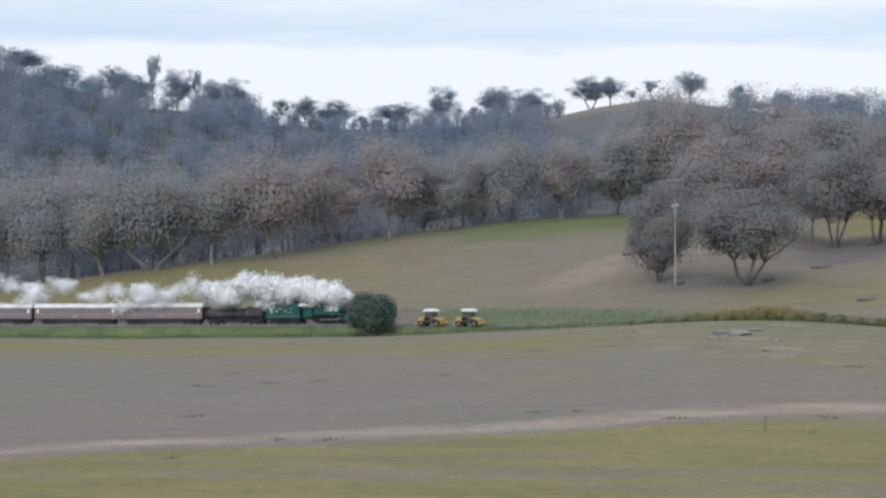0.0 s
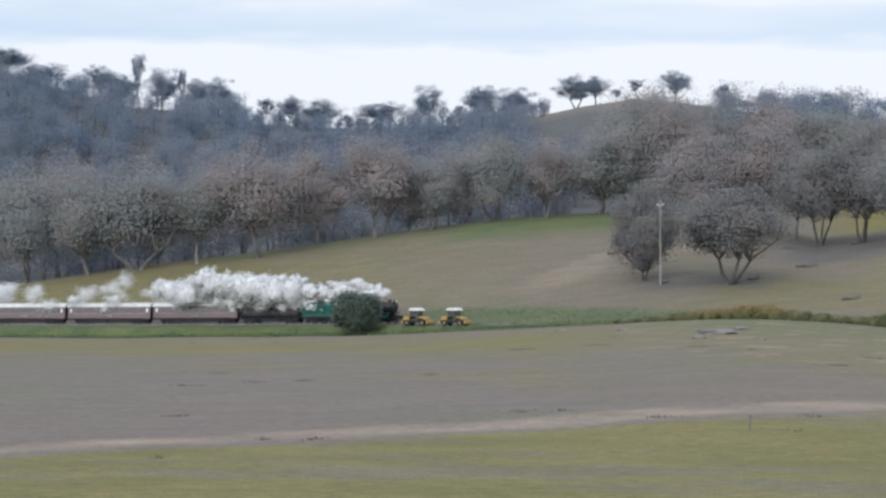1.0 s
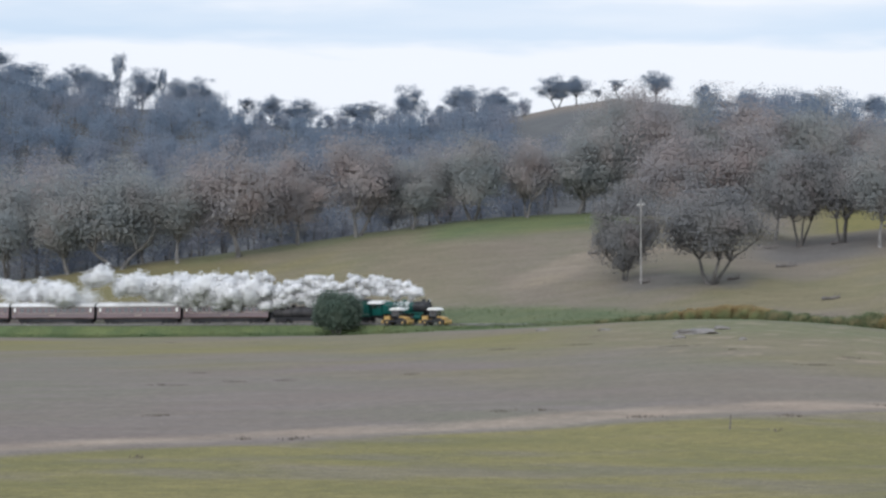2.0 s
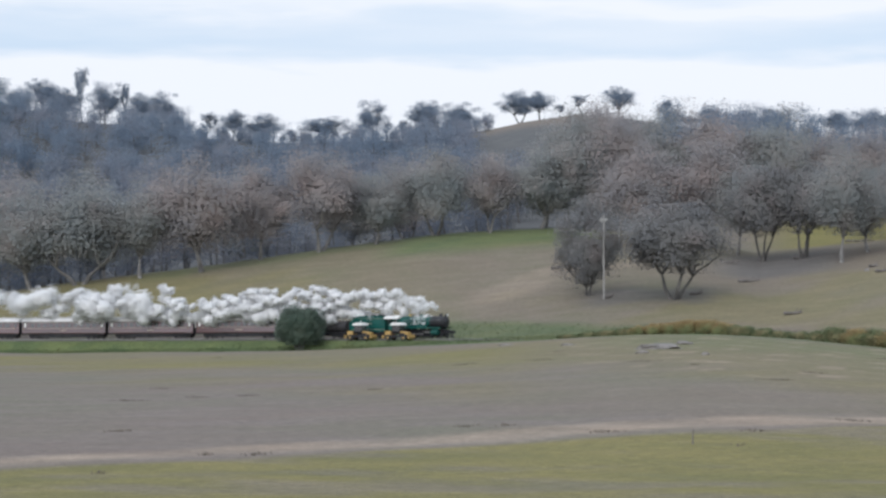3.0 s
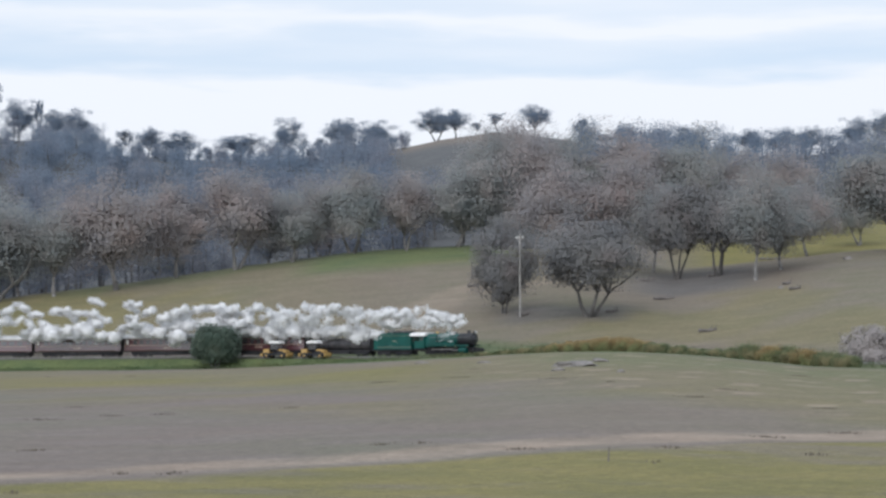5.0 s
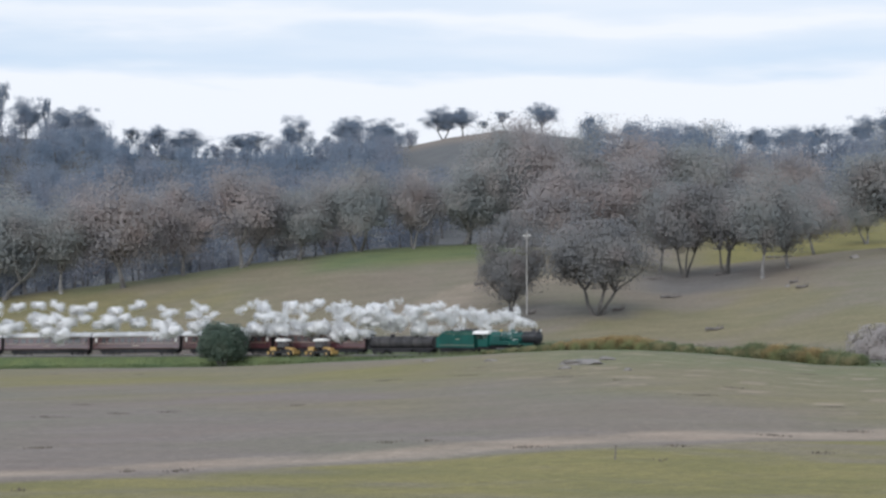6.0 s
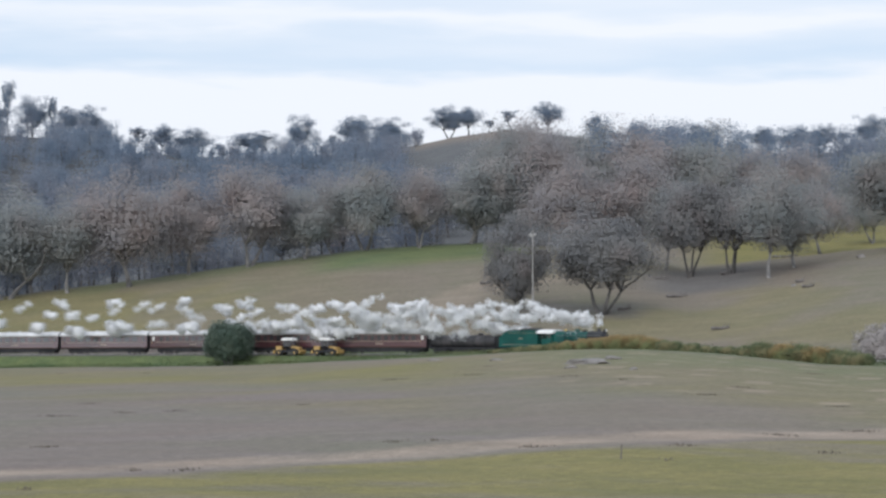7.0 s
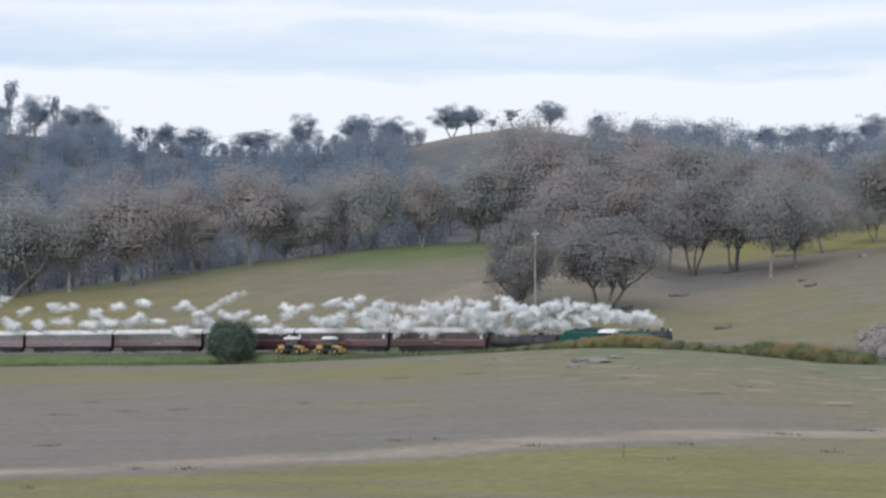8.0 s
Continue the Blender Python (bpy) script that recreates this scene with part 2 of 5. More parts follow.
def land(x, y):
    """Height of the ground (arrays or numbers)."""
    x, y = np.asarray(x, float), np.asarray(y, float)
    b = np.clip(x / np.maximum(y, 40), -0.6, 0.6)
    ty = np.interp(b, _B, _T[:, 1])
    rail = by(b, *RAIL)
    d = (y - ty) * np.cos(np.interp(b, _B, np.radians(TRACK_TURN + TRACK_BEND * _S)) * 0.8)  # across the line
    front = by(b, *FRONT)
    field = np.interp(y, [-400, -20, 8, 45, 70], [-0.5, 2.2, 2.85, -0.55, -0.9]) * (y < 70) + (y >= 70) * (-0.9 + (front + 0.9) * np.clip((y - 70) / np.maximum(ty - 79, 1), 0, 1.04))
    bed = rail - 0.32
    z = np.where(d < -8, field, np.where(d < -5.6, front + (bed - front) * soft_step((d + 8.0) / 3.4), bed))
    z = np.where((d >= -8) & (d < -4.6), front + (bed - front) * soft_step((d + 8.0) / 3.4), z)
    cy, cz = by(b, *CREST_Y), by(b, *CREST_Z)
    start = ty + 6.5
    up = np.clip((y - start) / (cy - start), 0, 1)
    hill = bed + (cz - bed) * (0.75 * up + 0.25 * soft_step(up))
    z = np.where(y > start, hill, z)
    bz, sz = by(b, *BACK_Z), by(b, *SKY_Z)
    dip = np.clip((y - cy) / (650 - cy), 0, 1)
    z = np.where(y > cy, cz + (bz - cz) * soft_step(dip) - 5 * np.sin(np.pi * dip) * (b < 0.0), z)
    far = np.clip((y - 650) / 300, 0, 1)
    z = np.where(y > 650, bz + (sz - bz) * (0.6 * far + 0.4 * np.sin(far * np.pi / 2)), z)
    over = np.clip((y - 950) / 900, 0, 1)
    z = np.where(y > 950, sz * (1 - soft_step(over)) + 5 * soft_step(over), z)
    wave = 0.10 * np.sin(x * 0.11 + 0.045 * y) * np.sin(y * 0.093 + 1.3) + 0.06 * np.sin(x * 0.31 + 2) * np.sin(y * 0.27 + x * 0.05)
    return z + wave * np.clip((np.abs(d) - 5) / 6, 0, 1) * np.clip((y - 45) / 40, 0, 1)


# ---- mesh helpers ----
class Shape:
    """Collects vertices and faces of one mesh."""

    def __init__(self):
        self.v, self.f = [], []

    def add(self, verts, faces):
        k = len(self.v)
        self.v += [tuple(p) for p in verts]
        self.f += [tuple(i + k for i in face) for face in faces]
        return self

    def box(self, x, y, z, sx, sy, sz, chamfer=0.0):
        """A block centred at x, y, z, its long edges cut by chamfer in plan."""
        a, b, c = sx / 2, sy / 2, sz / 2
        k = min(chamfer, a * 0.9, b * 0.9)
        ring = [(-a, -b), (a, -b), (a, b), (-a, b)] if not k else [(-a + k, -b), (a - k, -b), (a, -b + k), (a, b - k), (a - k, b), (-a + k, b), (-a, b - k), (-a, -b + k)]
        n = len(ring)
        verts = [(x + p, y + q, z - c) for p, q in ring] + [(x + p, y + q, z + c) for p, q in ring]
        faces = [tuple(range(n))[::-1], tuple(range(n, 2 * n))] + [(i, (i + 1) % n, n + (i + 1) % n, n + i) for i in range(n)]
        return self.add(verts, faces)

    def tube(self, p, q, r, r2=None, n=10, caps=True):
        p, q = Vector(p), Vector(q)
        r2 = r if r2 is None else r2
        turn = (q - p).to_track_quat("Z", "Y")
        verts = []
        for c, rad in ((p, r), (q, r2)):
            for i in range(n):
                a = 2 * math.pi * i / n
                verts.append(c + turn @ Vector((rad * math.cos(a), rad * math.sin(a), 0)))
        faces = [(i, (i + 1) % n, n + (i + 1) % n, n + i) for i in range(n)]
        if caps:
            faces += [tuple(range(n))[::-1], tuple(range(n, 2 * n))]
        return self.add(verts, faces)

    def prism(self, profile, x0, x1):
        """A profile in y, z drawn out along x."""
        n = len(profile)
        verts = [(x0, y, z) for y, z in profile] + [(x1, y, z) for y, z in profile]
        faces = [tuple(range(n))[::-1], tuple(range(n, 2 * n))] + [(i, (i + 1) % n, n + (i + 1) % n, n + i) for i in range(n)]
        return self.add(verts, faces)

    def slab(self, outline, y0, y1):
        """An outline in x, z drawn out along y."""
        n = len(outline)
        verts = [(x, y0, z) for x, z in outline] + [(x, y1, z) for x, z in outline]
        faces = [tuple(range(n)), tuple(range(n, 2 * n))[::-1]] + [(i, n + i, n + (i + 1) % n, (i + 1) % n) for i in range(n)]
        return self.add(verts, faces)

    def lathe(self, x, y, profile, n=12):
        """Rings (radius, z) round an upright axis."""
        verts, faces = [], []
        for r, z in profile:
            verts += [(x + r * math.cos(2 * math.pi * i / n), y + r * math.sin(2 * math.pi * i / n), z) for i in range(n)]
        for k in range(len(profile) - 1):
            faces += [(k * n + i, k * n + (i + 1) % n, (k + 1) * n + (i + 1) % n, (k + 1) * n + i) for i in range(n)]
        faces += [tuple(range(n))[::-1], tuple(range((len(profile) - 1) * n, len(profile) * n))]
        return self.add(verts, faces)

    def mesh(self, name, mat, smooth=False):
        me = bpy.data.meshes.new(name)
        me.from_pydata(self.v, [], self.f)
        if smooth:
            me.shade_smooth()
            me.set_sharp_from_angle(angle=radians(38))
        me.materials.append(mat)
        return me


def empty(name, label="", category="", group="", kind=""):
    ob = new(name)
    ob.empty_display_size = 0.5
    return tagged(ob, label, category, group, kind)


def part(name, shape, mat, parent, label="", smooth=False):
    """Links a shape (or a ready mesh) as one mesh object under a thing or a part."""
    me = shape.mesh(name, mat, smooth) if isinstance(shape, Shape) else shape
    ob = new(name, me)
    ob.parent = parent
    return tagged(ob, label)


def cloud_mesh(name, centres, radii, per, size, mat, rng, squash=0.75, wide=0.6, hearts=None, tilt=0.45, up=0.3, loose=0.52, cut=1.6):
    """Leaf sprays: small three-cornered leaves gathered in soft-edged clumps. hearts: the middles of the crowns, from which the leaves face away."""
    centres, radii = np.asarray(centres, float), np.asarray(radii, float)
    n = len(centres) * per
    c, r = np.repeat(centres, per, 0), np.repeat(radii, per)
    p = c + np.clip(rng.normal(size=(n, 3)), -cut, cut) * (r * loose)[:, None] * np.array([1, 1, squash])
    hearts = np.broadcast_to(centres.mean(0) if hearts is None else np.asarray(hearts, float), centres.shape)
    out = p - np.repeat(hearts, per, 0)
    out /= np.maximum(np.linalg.norm(out, axis=1), 1e-6)[:, None]
    face = 0.9 * out + 0.3 * (p - c) / r[:, None] + rng.normal(0, 0.08, (n, 3)) + np.array([0, 0, up])
    face /= np.maximum(np.linalg.norm(face, axis=1), 1e-6)[:, None]
    lie = face + rng.normal(0, tilt, (n, 3))
    a = np.cross(lie, rng.normal(size=(n, 3)))
    a /= np.maximum(np.linalg.norm(a, axis=1), 1e-6)[:, None]
    b = np.cross(a, lie)
    b /= np.maximum(np.linalg.norm(b, axis=1), 1e-6)[:, None]
    b *= np.where((np.cross(a, b) * face).sum(1) < 0, 1.0, -1.0)[:, None]
    k = (size * rng.uniform(0.6, 1.4, n))[:, None]
    v = np.empty((n, 3, 3))
    h = k * wide * 1.25
    v[:, 0], v[:, 1], v[:, 2] = p - a * k - b * h * 0.6, p + b * h, p + a * k - b * h * 0.6
    me = bpy.data.meshes.new(name)
    me.vertices.add(3 * n)
    me.vertices.foreach_set("co", v.ravel())
    me.loops.add(3 * n)
    me.loops.foreach_set("vertex_index", np.arange(3 * n))
    me.polygons.add(n)
    me.polygons.foreach_set("loop_start", np.arange(0, 3 * n, 3))
    me.update(calc_edges=True)
    me.attributes.new("custom_normal", "FLOAT_VECTOR", "POINT").data.foreach_set("vector", np.repeat(face, 3, 0).ravel())
    me.materials.append(mat)
    return me


# ---- ground ----
def ground_material():
    m = bpy.data.materials.new("paddock")
    m.use_nodes = True
    n, l = m.node_tree.nodes, m.node_tree.links
    bsdf = n["Principled BSDF"]
    bsdf.inputs["Roughness"].default_value = 0.95
    tc = n.new("ShaderNodeTexCoord")

    def tex(scale, stretch=(1, 1, 1), detail=5):
        mp = n.new("ShaderNodeMapping")
        mp.inputs["Scale"].default_value = stretch
        l.new(tc.outputs["Object"], mp.inputs[0])
        t = n.new("ShaderNodeTexNoise")
        t.inputs["Scale"].default_value, t.inputs["Detail"].default_value = scale, detail
        l.new(mp.outputs[0], t.inputs["Vector"])
        return t.outputs["Fac"]

    def mix(fac, a, b):
        x = n.new("ShaderNodeMix")
        x.data_type = "RGBA"
        l.new(fac, x.inputs[0])
        for i, c in ((6, a), (7, b)):
            if isinstance(c, tuple):
                x.inputs[i].default_value = (*c, 1)
            else:
                l.new(c, x.inputs[i])
        return x.outputs[2]

    def span(v, lo, hi, t0=0.0, t1=1.0):
        r = n.new("ShaderNodeMapRange")
        r.inputs["From Min"].default_value, r.inputs["From Max"].default_value = lo, hi
        r.inputs["To Min"].default_value, r.inputs["To Max"].default_value = t0, t1
        l.new(v, r.inputs["Value"])
        return r.outputs[0]

    def attr(name):
        a = n.new("ShaderNodeAttribute")
        a.attribute_name = name
        return a.outputs["Fac"]

    broad, middle, fine = tex(0.035, (1, 0.55, 1)), tex(0.25, (0.5, 1, 1)), tex(2.4, (0.6, 1, 1))
    bare = mix(span(broad, 0.4, 0.6), (0.178, 0.142, 0.121), (0.161, 0.147, 0.108))
    bare = mix(span(middle, 0.42, 0.7), bare, (0.192, 0.160, 0.141))
    green = mix(span(middle, 0.35, 0.65), (0.156, 0.143, 0.042), (0.208, 0.178, 0.056))
    col = mix(attr("lush"), bare, green)
    verge = mix(span(middle, 0.35, 0.65), (0.082, 0.117, 0.048), (0.125, 0.153, 0.058))
    col = mix(attr("verge"), col, verge)
    straw = mix(span(middle, 0.35, 0.65), (0.29, 0.224, 0.17), (0.37, 0.295, 0.225))
    col = mix(attr("straw"), col, straw)
    # dark mix: leaf litter, painted tree shade, a little haze blue
    col = mix(attr("litter_shade"), col, mix(span(middle, 0.35, 0.65), (0.082, 0.085, 0.088), (0.118, 0.118, 0.116)))
    hsv = n.new("ShaderNodeHueSaturation")
    l.new(col, hsv.inputs["Color"])
    blades = tex(11.0, (1, 0.5, 1), 3)
    grain = n.new("ShaderNodeMath")
    grain.operation = "MULTIPLY"
    l.new(span(fine, 0.25, 0.75, 0.74, 1.26), grain.inputs[0])
    l.new(span(blades, 0.25, 0.75, 0.7, 1.3), grain.inputs[1])
    l.new(grain.outputs[0], hsv.inputs["Value"])
    l.new(hsv.outputs[0], bsdf.inputs["Base Color"])
    bp = n.new("ShaderNodeBump")
    bp.inputs["Strength"].default_value, bp.inputs["Distance"].default_value = 0.6, 0.25
    l.new(fine, bp.inputs["Height"])
    l.new(bp.outputs[0], bsdf.inputs["Normal"])
    return m


def ripple(x, y, s, seed):
    return np.sin(x * s + seed) * np.sin(y * s * 1.3 + 2 * seed) + 0.6 * np.sin(x * s * 2.3 + y * s * 0.7 + seed * 3) + 0.4 * np.sin(x * s * 4.1 - y * s * 3.1 + seed)


def bump(v, lo, hi, edge):
    return soft_step((v - lo) / edge) * soft_step((hi - v) / edge)


def cover(x, y):
    """How much of lush pasture, rank green verge and pale straw lies at a place."""
    b = x / np.maximum(y, 40)
    ty = np.interp(b, _B, _T[:, 1])
    d = y - ty
    w = ripple(x, y, 0.09, 1.0)
    w2 = ripple(x, y, 0.023, 4.0)
    verge = bump(d + 1.6 * w, -21.0 - 4 * soft_step((b + 0.06) / 0.06), 5.0, 8.0) * (1 - 0.3 * soft_step((b - 0.08) / 0.05))
    verge = np.maximum(verge, 0.42 * bump(d + 8 * w, -95, 5, 40) * soft_step((b - 0.02) / 0.05))
    verge = np.maximum(verge, 0.9 * bump(y - by(b, *CREST_Y) + 3 * w, -45, 30, 22) * bump(b, -0.078, 0.06, 0.03))
    verge = np.maximum(verge, 0.55 * bump(y - by(b, *CREST_Y) + 2 * w, -16, 20, 8) * bump(b, -0.2, -0.02, 0.04))
    verge = np.maximum(verge, 0.8 * bump(d + 2.0 * w, 0, 30, 9) * bump(b, -0.09, 0.13, 0.03))
    edge = 75 + 27 * (b + 0.218) / 0.436 - 1.0 * w2 + 0.5 * w  # the foot of the near pasture
    near = soft_step((edge - y) / 3.0)
    straw = (0.74 + 0.22 * ripple(x, y, 0.31, 3.0)) * bump(y - edge + 0.9 * w + 0.3 * ripple(x, y, 0.5, 7.0), -0.5, 6.5 + 11 * (b + 0.22), 3.4)
    straw = np.maximum(straw, 0.30 * bump(y - 118 - 90 * b + 3 * w2, 0, 9, 4) * soft_step(w))
    straw = np.maximum(straw, 0.55 * soft_step((ripple(x * 1.1, y, 0.33, 5.0) - 0.75) / 0.5) * bump(d, -150, -14, 20) * soft_step((b - 0.0) / 0.06))  # pale dry streaks
    patch = soft_step((w2 + 0.5 * w + 0.15) / 1.2)
    right = soft_step((b + 0.03) / 0.06)
    field = 0.9 * bump(d + 10 * w, -175, -7, 60) * (0.5 + 0.5 * soft_step((0.6 - w2) / 1.2)) * (1 - right) + 0.8 * bump(d + 6 * w2 + 3 * w, -155, -7, 34) * (0.6 + 0.4 * patch) * right + 0.4 * bump(d, -220, -60, 40) * soft_step((w2 + 0.4 * ripple(x, y * 3, 0.05, 2.0) - 0.2) / 0.8) * (1 - 0.7 * right)
    hilltop = bump(y - by(b, *CREST_Y), -46, 40, 26) * (0.25 + 0.75 * bump(b, -0.05, 0.05, 0.035)) * 0.95
    slope = bump(y - ty, 12, 150, 25) * (0.2 + 0.34 * patch + 0.16 * soft_step((0.0 - b) / 0.08))
    meadow = soft_step((y - by(b, *CREST_Y) - 8) / 25) * soft_step((b - 0.10) / 0.05) * 1.0
    lush = np.clip(np.maximum.reduce([near * (0.42 + 0.54 * soft_step((1.15 + ripple(x * 0.35, y * 1.6, 0.16, 6.0) + 0.4 * ripple(x, y * 2, 0.5, 2.0)) / 1.3)), field, hilltop, slope, meadow]), 0, 1)
    path = 0.32 * bump(y - (ty + 48 + 690 * (b + 0.026)) + 5 * w, -12, 12, 10) * bump(b, -0.035, 0.095, 0.03)  # worn track up the slope
    straw = np.maximum(straw, path)
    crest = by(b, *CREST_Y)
    litter_shade = np.maximum(soft_step((y - crest + 4 + 2 * w) / 10) * soft_step((0.10 - b) / 0.05) * bump(y, 300, 900, 60), bump(y, 660, 1000, 60) * (1 - bump(b, -0.03, 0.055, 0.02)))
    litter_shade = np.maximum(litter_shade, 0.6 * bump(y + 4 * w, 383, 450, 22) * bump(b, 0.085, 0.175, 0.03))  # shadow band of the slope trees, painted on the ground
    # painted shade at the feet of the lower slope trees
    litter_shade = np.maximum(litter_shade, 0.5 * bump(y + 3 * w, 352, 380, 10) * bump(b, 0.025, 0.105, 0.02))
    return lush * (1 - litter_shade), np.clip(verge, 0, 1), np.clip(straw, 0, 1), np.clip(litter_shade, 0, 1)


def build_ground():
    tans = np.concatenate([np.linspace(-0.62, -0.34, 40, endpoint=False), np.linspace(-0.34, 0.27, 290, endpoint=False), np.linspace(0.27, 0.62, 45)])
    depth = np.concatenate([np.linspace(40, 130, 90, endpoint=False), np.linspace(130, 260, 65, endpoint=False), np.linspace(260, 410, 160, endpoint=False), np.linspace(410, 660, 75, endpoint=False), np.linspace(660, 1000, 45, endpoint=False), np.geomspace(1000, 4600, 22)])
    bb, yy = np.meshgrid(tans, depth)
    xx = bb * yy
    zz = land(xx, yy)
    nx, ny = len(tans), len(depth)
    co = np.stack([xx, yy, zz], -1).reshape(-1, 3)
    idx = np.arange(nx * ny).reshape(ny, nx)
    quads = np.stack([idx[:-1, :-1], idx[:-1, 1:], idx[1:, 1:], idx[1:, :-1]], -1).reshape(-1, 4)
    faces = quads.tolist()
    verts = co.tolist()
    # the rest of the sheet, out to the horizon on all sides
    left = [int(i) for i in idx[::-1, 0]][:-1]
    order = [int(i) for i in idx[0]] + [int(i) for i in idx[1:, -1]]
    loop = left + order
    outer = []
    for k in loop:
        x, y, z = verts[k]
        if y <= 40.001:
            t = (x + 25) / 50
            p = (-4600 + 9200 * min(max(t, 0), 1), -4600, -0.5)
        else:
            p = ((4600 if x > 0 else -4600), max(-4600 + 9200 * (y - 40) / 4560, -4600), 3.0)
        outer.append(p)
    mids = []
    for f in (0.004, 0.02, 0.1, 0.14, 1.0):
        ring = []
        for k, o in zip(loop, outer):
            x, y, z = verts[k]
            q = (x + (o[0] - x) * f, y + (o[1] - y) * f)
            zz1 = float(land(q[0], q[1])) if q[1] < 60 else z + (o[2] - z) * min(1, f * 2)
            if f == 0.1 and x < 0 and y > 40.001:  # unseen west hill, added to darken what the carriage sides mirror
                zz1 += 95 * float(soft_step((y - 520) / 25)) * float(soft_step((3000 - y) / 1500))
            ring.append(len(verts))
            verts.append((q[0], q[1], zz1))
        mids.append(ring)
    prev = loop
    for ring in mids:
        faces += [(prev[i + 1], prev[i], ring[i], ring[i + 1]) for i in range(len(loop) - 1)]
        prev = ring
    me = bpy.data.meshes.new("ground")
    me.from_pydata(verts, [], faces)
    me.shade_smooth()
    me.materials.append(ground_material())
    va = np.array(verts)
    for name, values in zip(("lush", "verge", "straw", "litter_shade"), cover(va[:, 0], va[:, 1])):
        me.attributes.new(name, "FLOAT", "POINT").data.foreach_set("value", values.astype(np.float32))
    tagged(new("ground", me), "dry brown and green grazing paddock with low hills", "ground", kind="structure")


build_ground()


# ---- railway line ----
def rail_z(x, y):
    return float(by(x / y, *RAIL))


def track_pose(s, up=0.0):
    x, y = on_track(s)
    return Matrix.Translation((x, y, rail_z(x, y) + up)) @ Matrix.Rotation(-heading(s), 4, "Z")


def strip(name, mat, s0, s1, step, profile, label, category):
    """A profile (across, up) swept along the line."""
    sh = Shape()
    n = len(profile)
    rows = []
    s = s0
    while s <= s1 + 0.01:
        m = track_pose(s)
        rows.append([m @ Vector((0, a, z)) for a, z in profile])
        s += step
    verts = [p for r in rows for p in r]
    faces = [(k * n + i, k * n + (i + 1) % n, (k + 1) * n + (i + 1) % n, (k + 1) * n + i) for k in range(len(rows) - 1) for i in range(n)]
    sh.add(verts, faces)
    return tagged(new(name, sh.mesh(name, mat)), label, category, kind="structure")


strip("ballast_bed", BALLAST, -150, 215, 2.5, [(-2.4, -0.5), (2.4, -0.5), (1.6, -0.16), (-1.6, -0.16)], "grey stone ballast under the railway line", "ballast")
for off in (-0.755, 0.755):
    strip("rail", STEEL, -150, 215, 2.5, [(off - 0.06, -0.16), (off + 0.06, -0.16), (off + 0.036, 0.0), (off - 0.036, 0.0)], "worn steel running rail", "rail")
sleepers = Shape()
for i in range(560):
    m = track_pose(-149.5 + 0.65 * i)
    q = Shape().box(0, 0, -0.14, 0.24, 2.4, 0.08)
    sleepers.add([m @ Vector(p) for p in q.v], q.f)
tagged(new("sleepers", sleepers.mesh("sleepers", DEAD)), "weathered timber sleepers under the rails", "sleepers", kind="stuff")


# ---- trees ----
def limb(sh, p, way, lengths, r, rng, tips, bend=0.2):
    """A tapering, crooked limb with side limbs; notes where leaf clumps hang."""
    steps = 4
    for k in range(steps):
        q = p + way * (lengths[0] / steps)
        sh.tube(p, q, r * (1 - 0.14 * k), r * (1 - 0.14 * (k + 1)), 6, caps=False)
        p = q
        way = (way + Vector(rng.normal(0, bend, 3)) + Vector((0, 0, 0.10))).normalized()
        if len(lengths) <= 2 and k >= 1:
            tips.append(p.copy())
    if len(lengths) == 1:
        return
    forks = 4 if len(lengths) > 2 else 3
    base = rng.uniform(0, 6.28)
    for i in range(forks):
        a = base + 6.283 * i / forks + rng.normal(0, 0.35)
        lean = rng.uniform(0.35, 1.1)
        side = Vector((math.cos(a) * lean, math.sin(a) * lean, 1.0 - 0.3 * lean)).normalized()
        limb(sh, p, (way * 0.3 + side).normalized(), [v * rng.uniform(0.8, 1.15) for v in lengths[1:]], r * 0.52, rng, tips, bend)


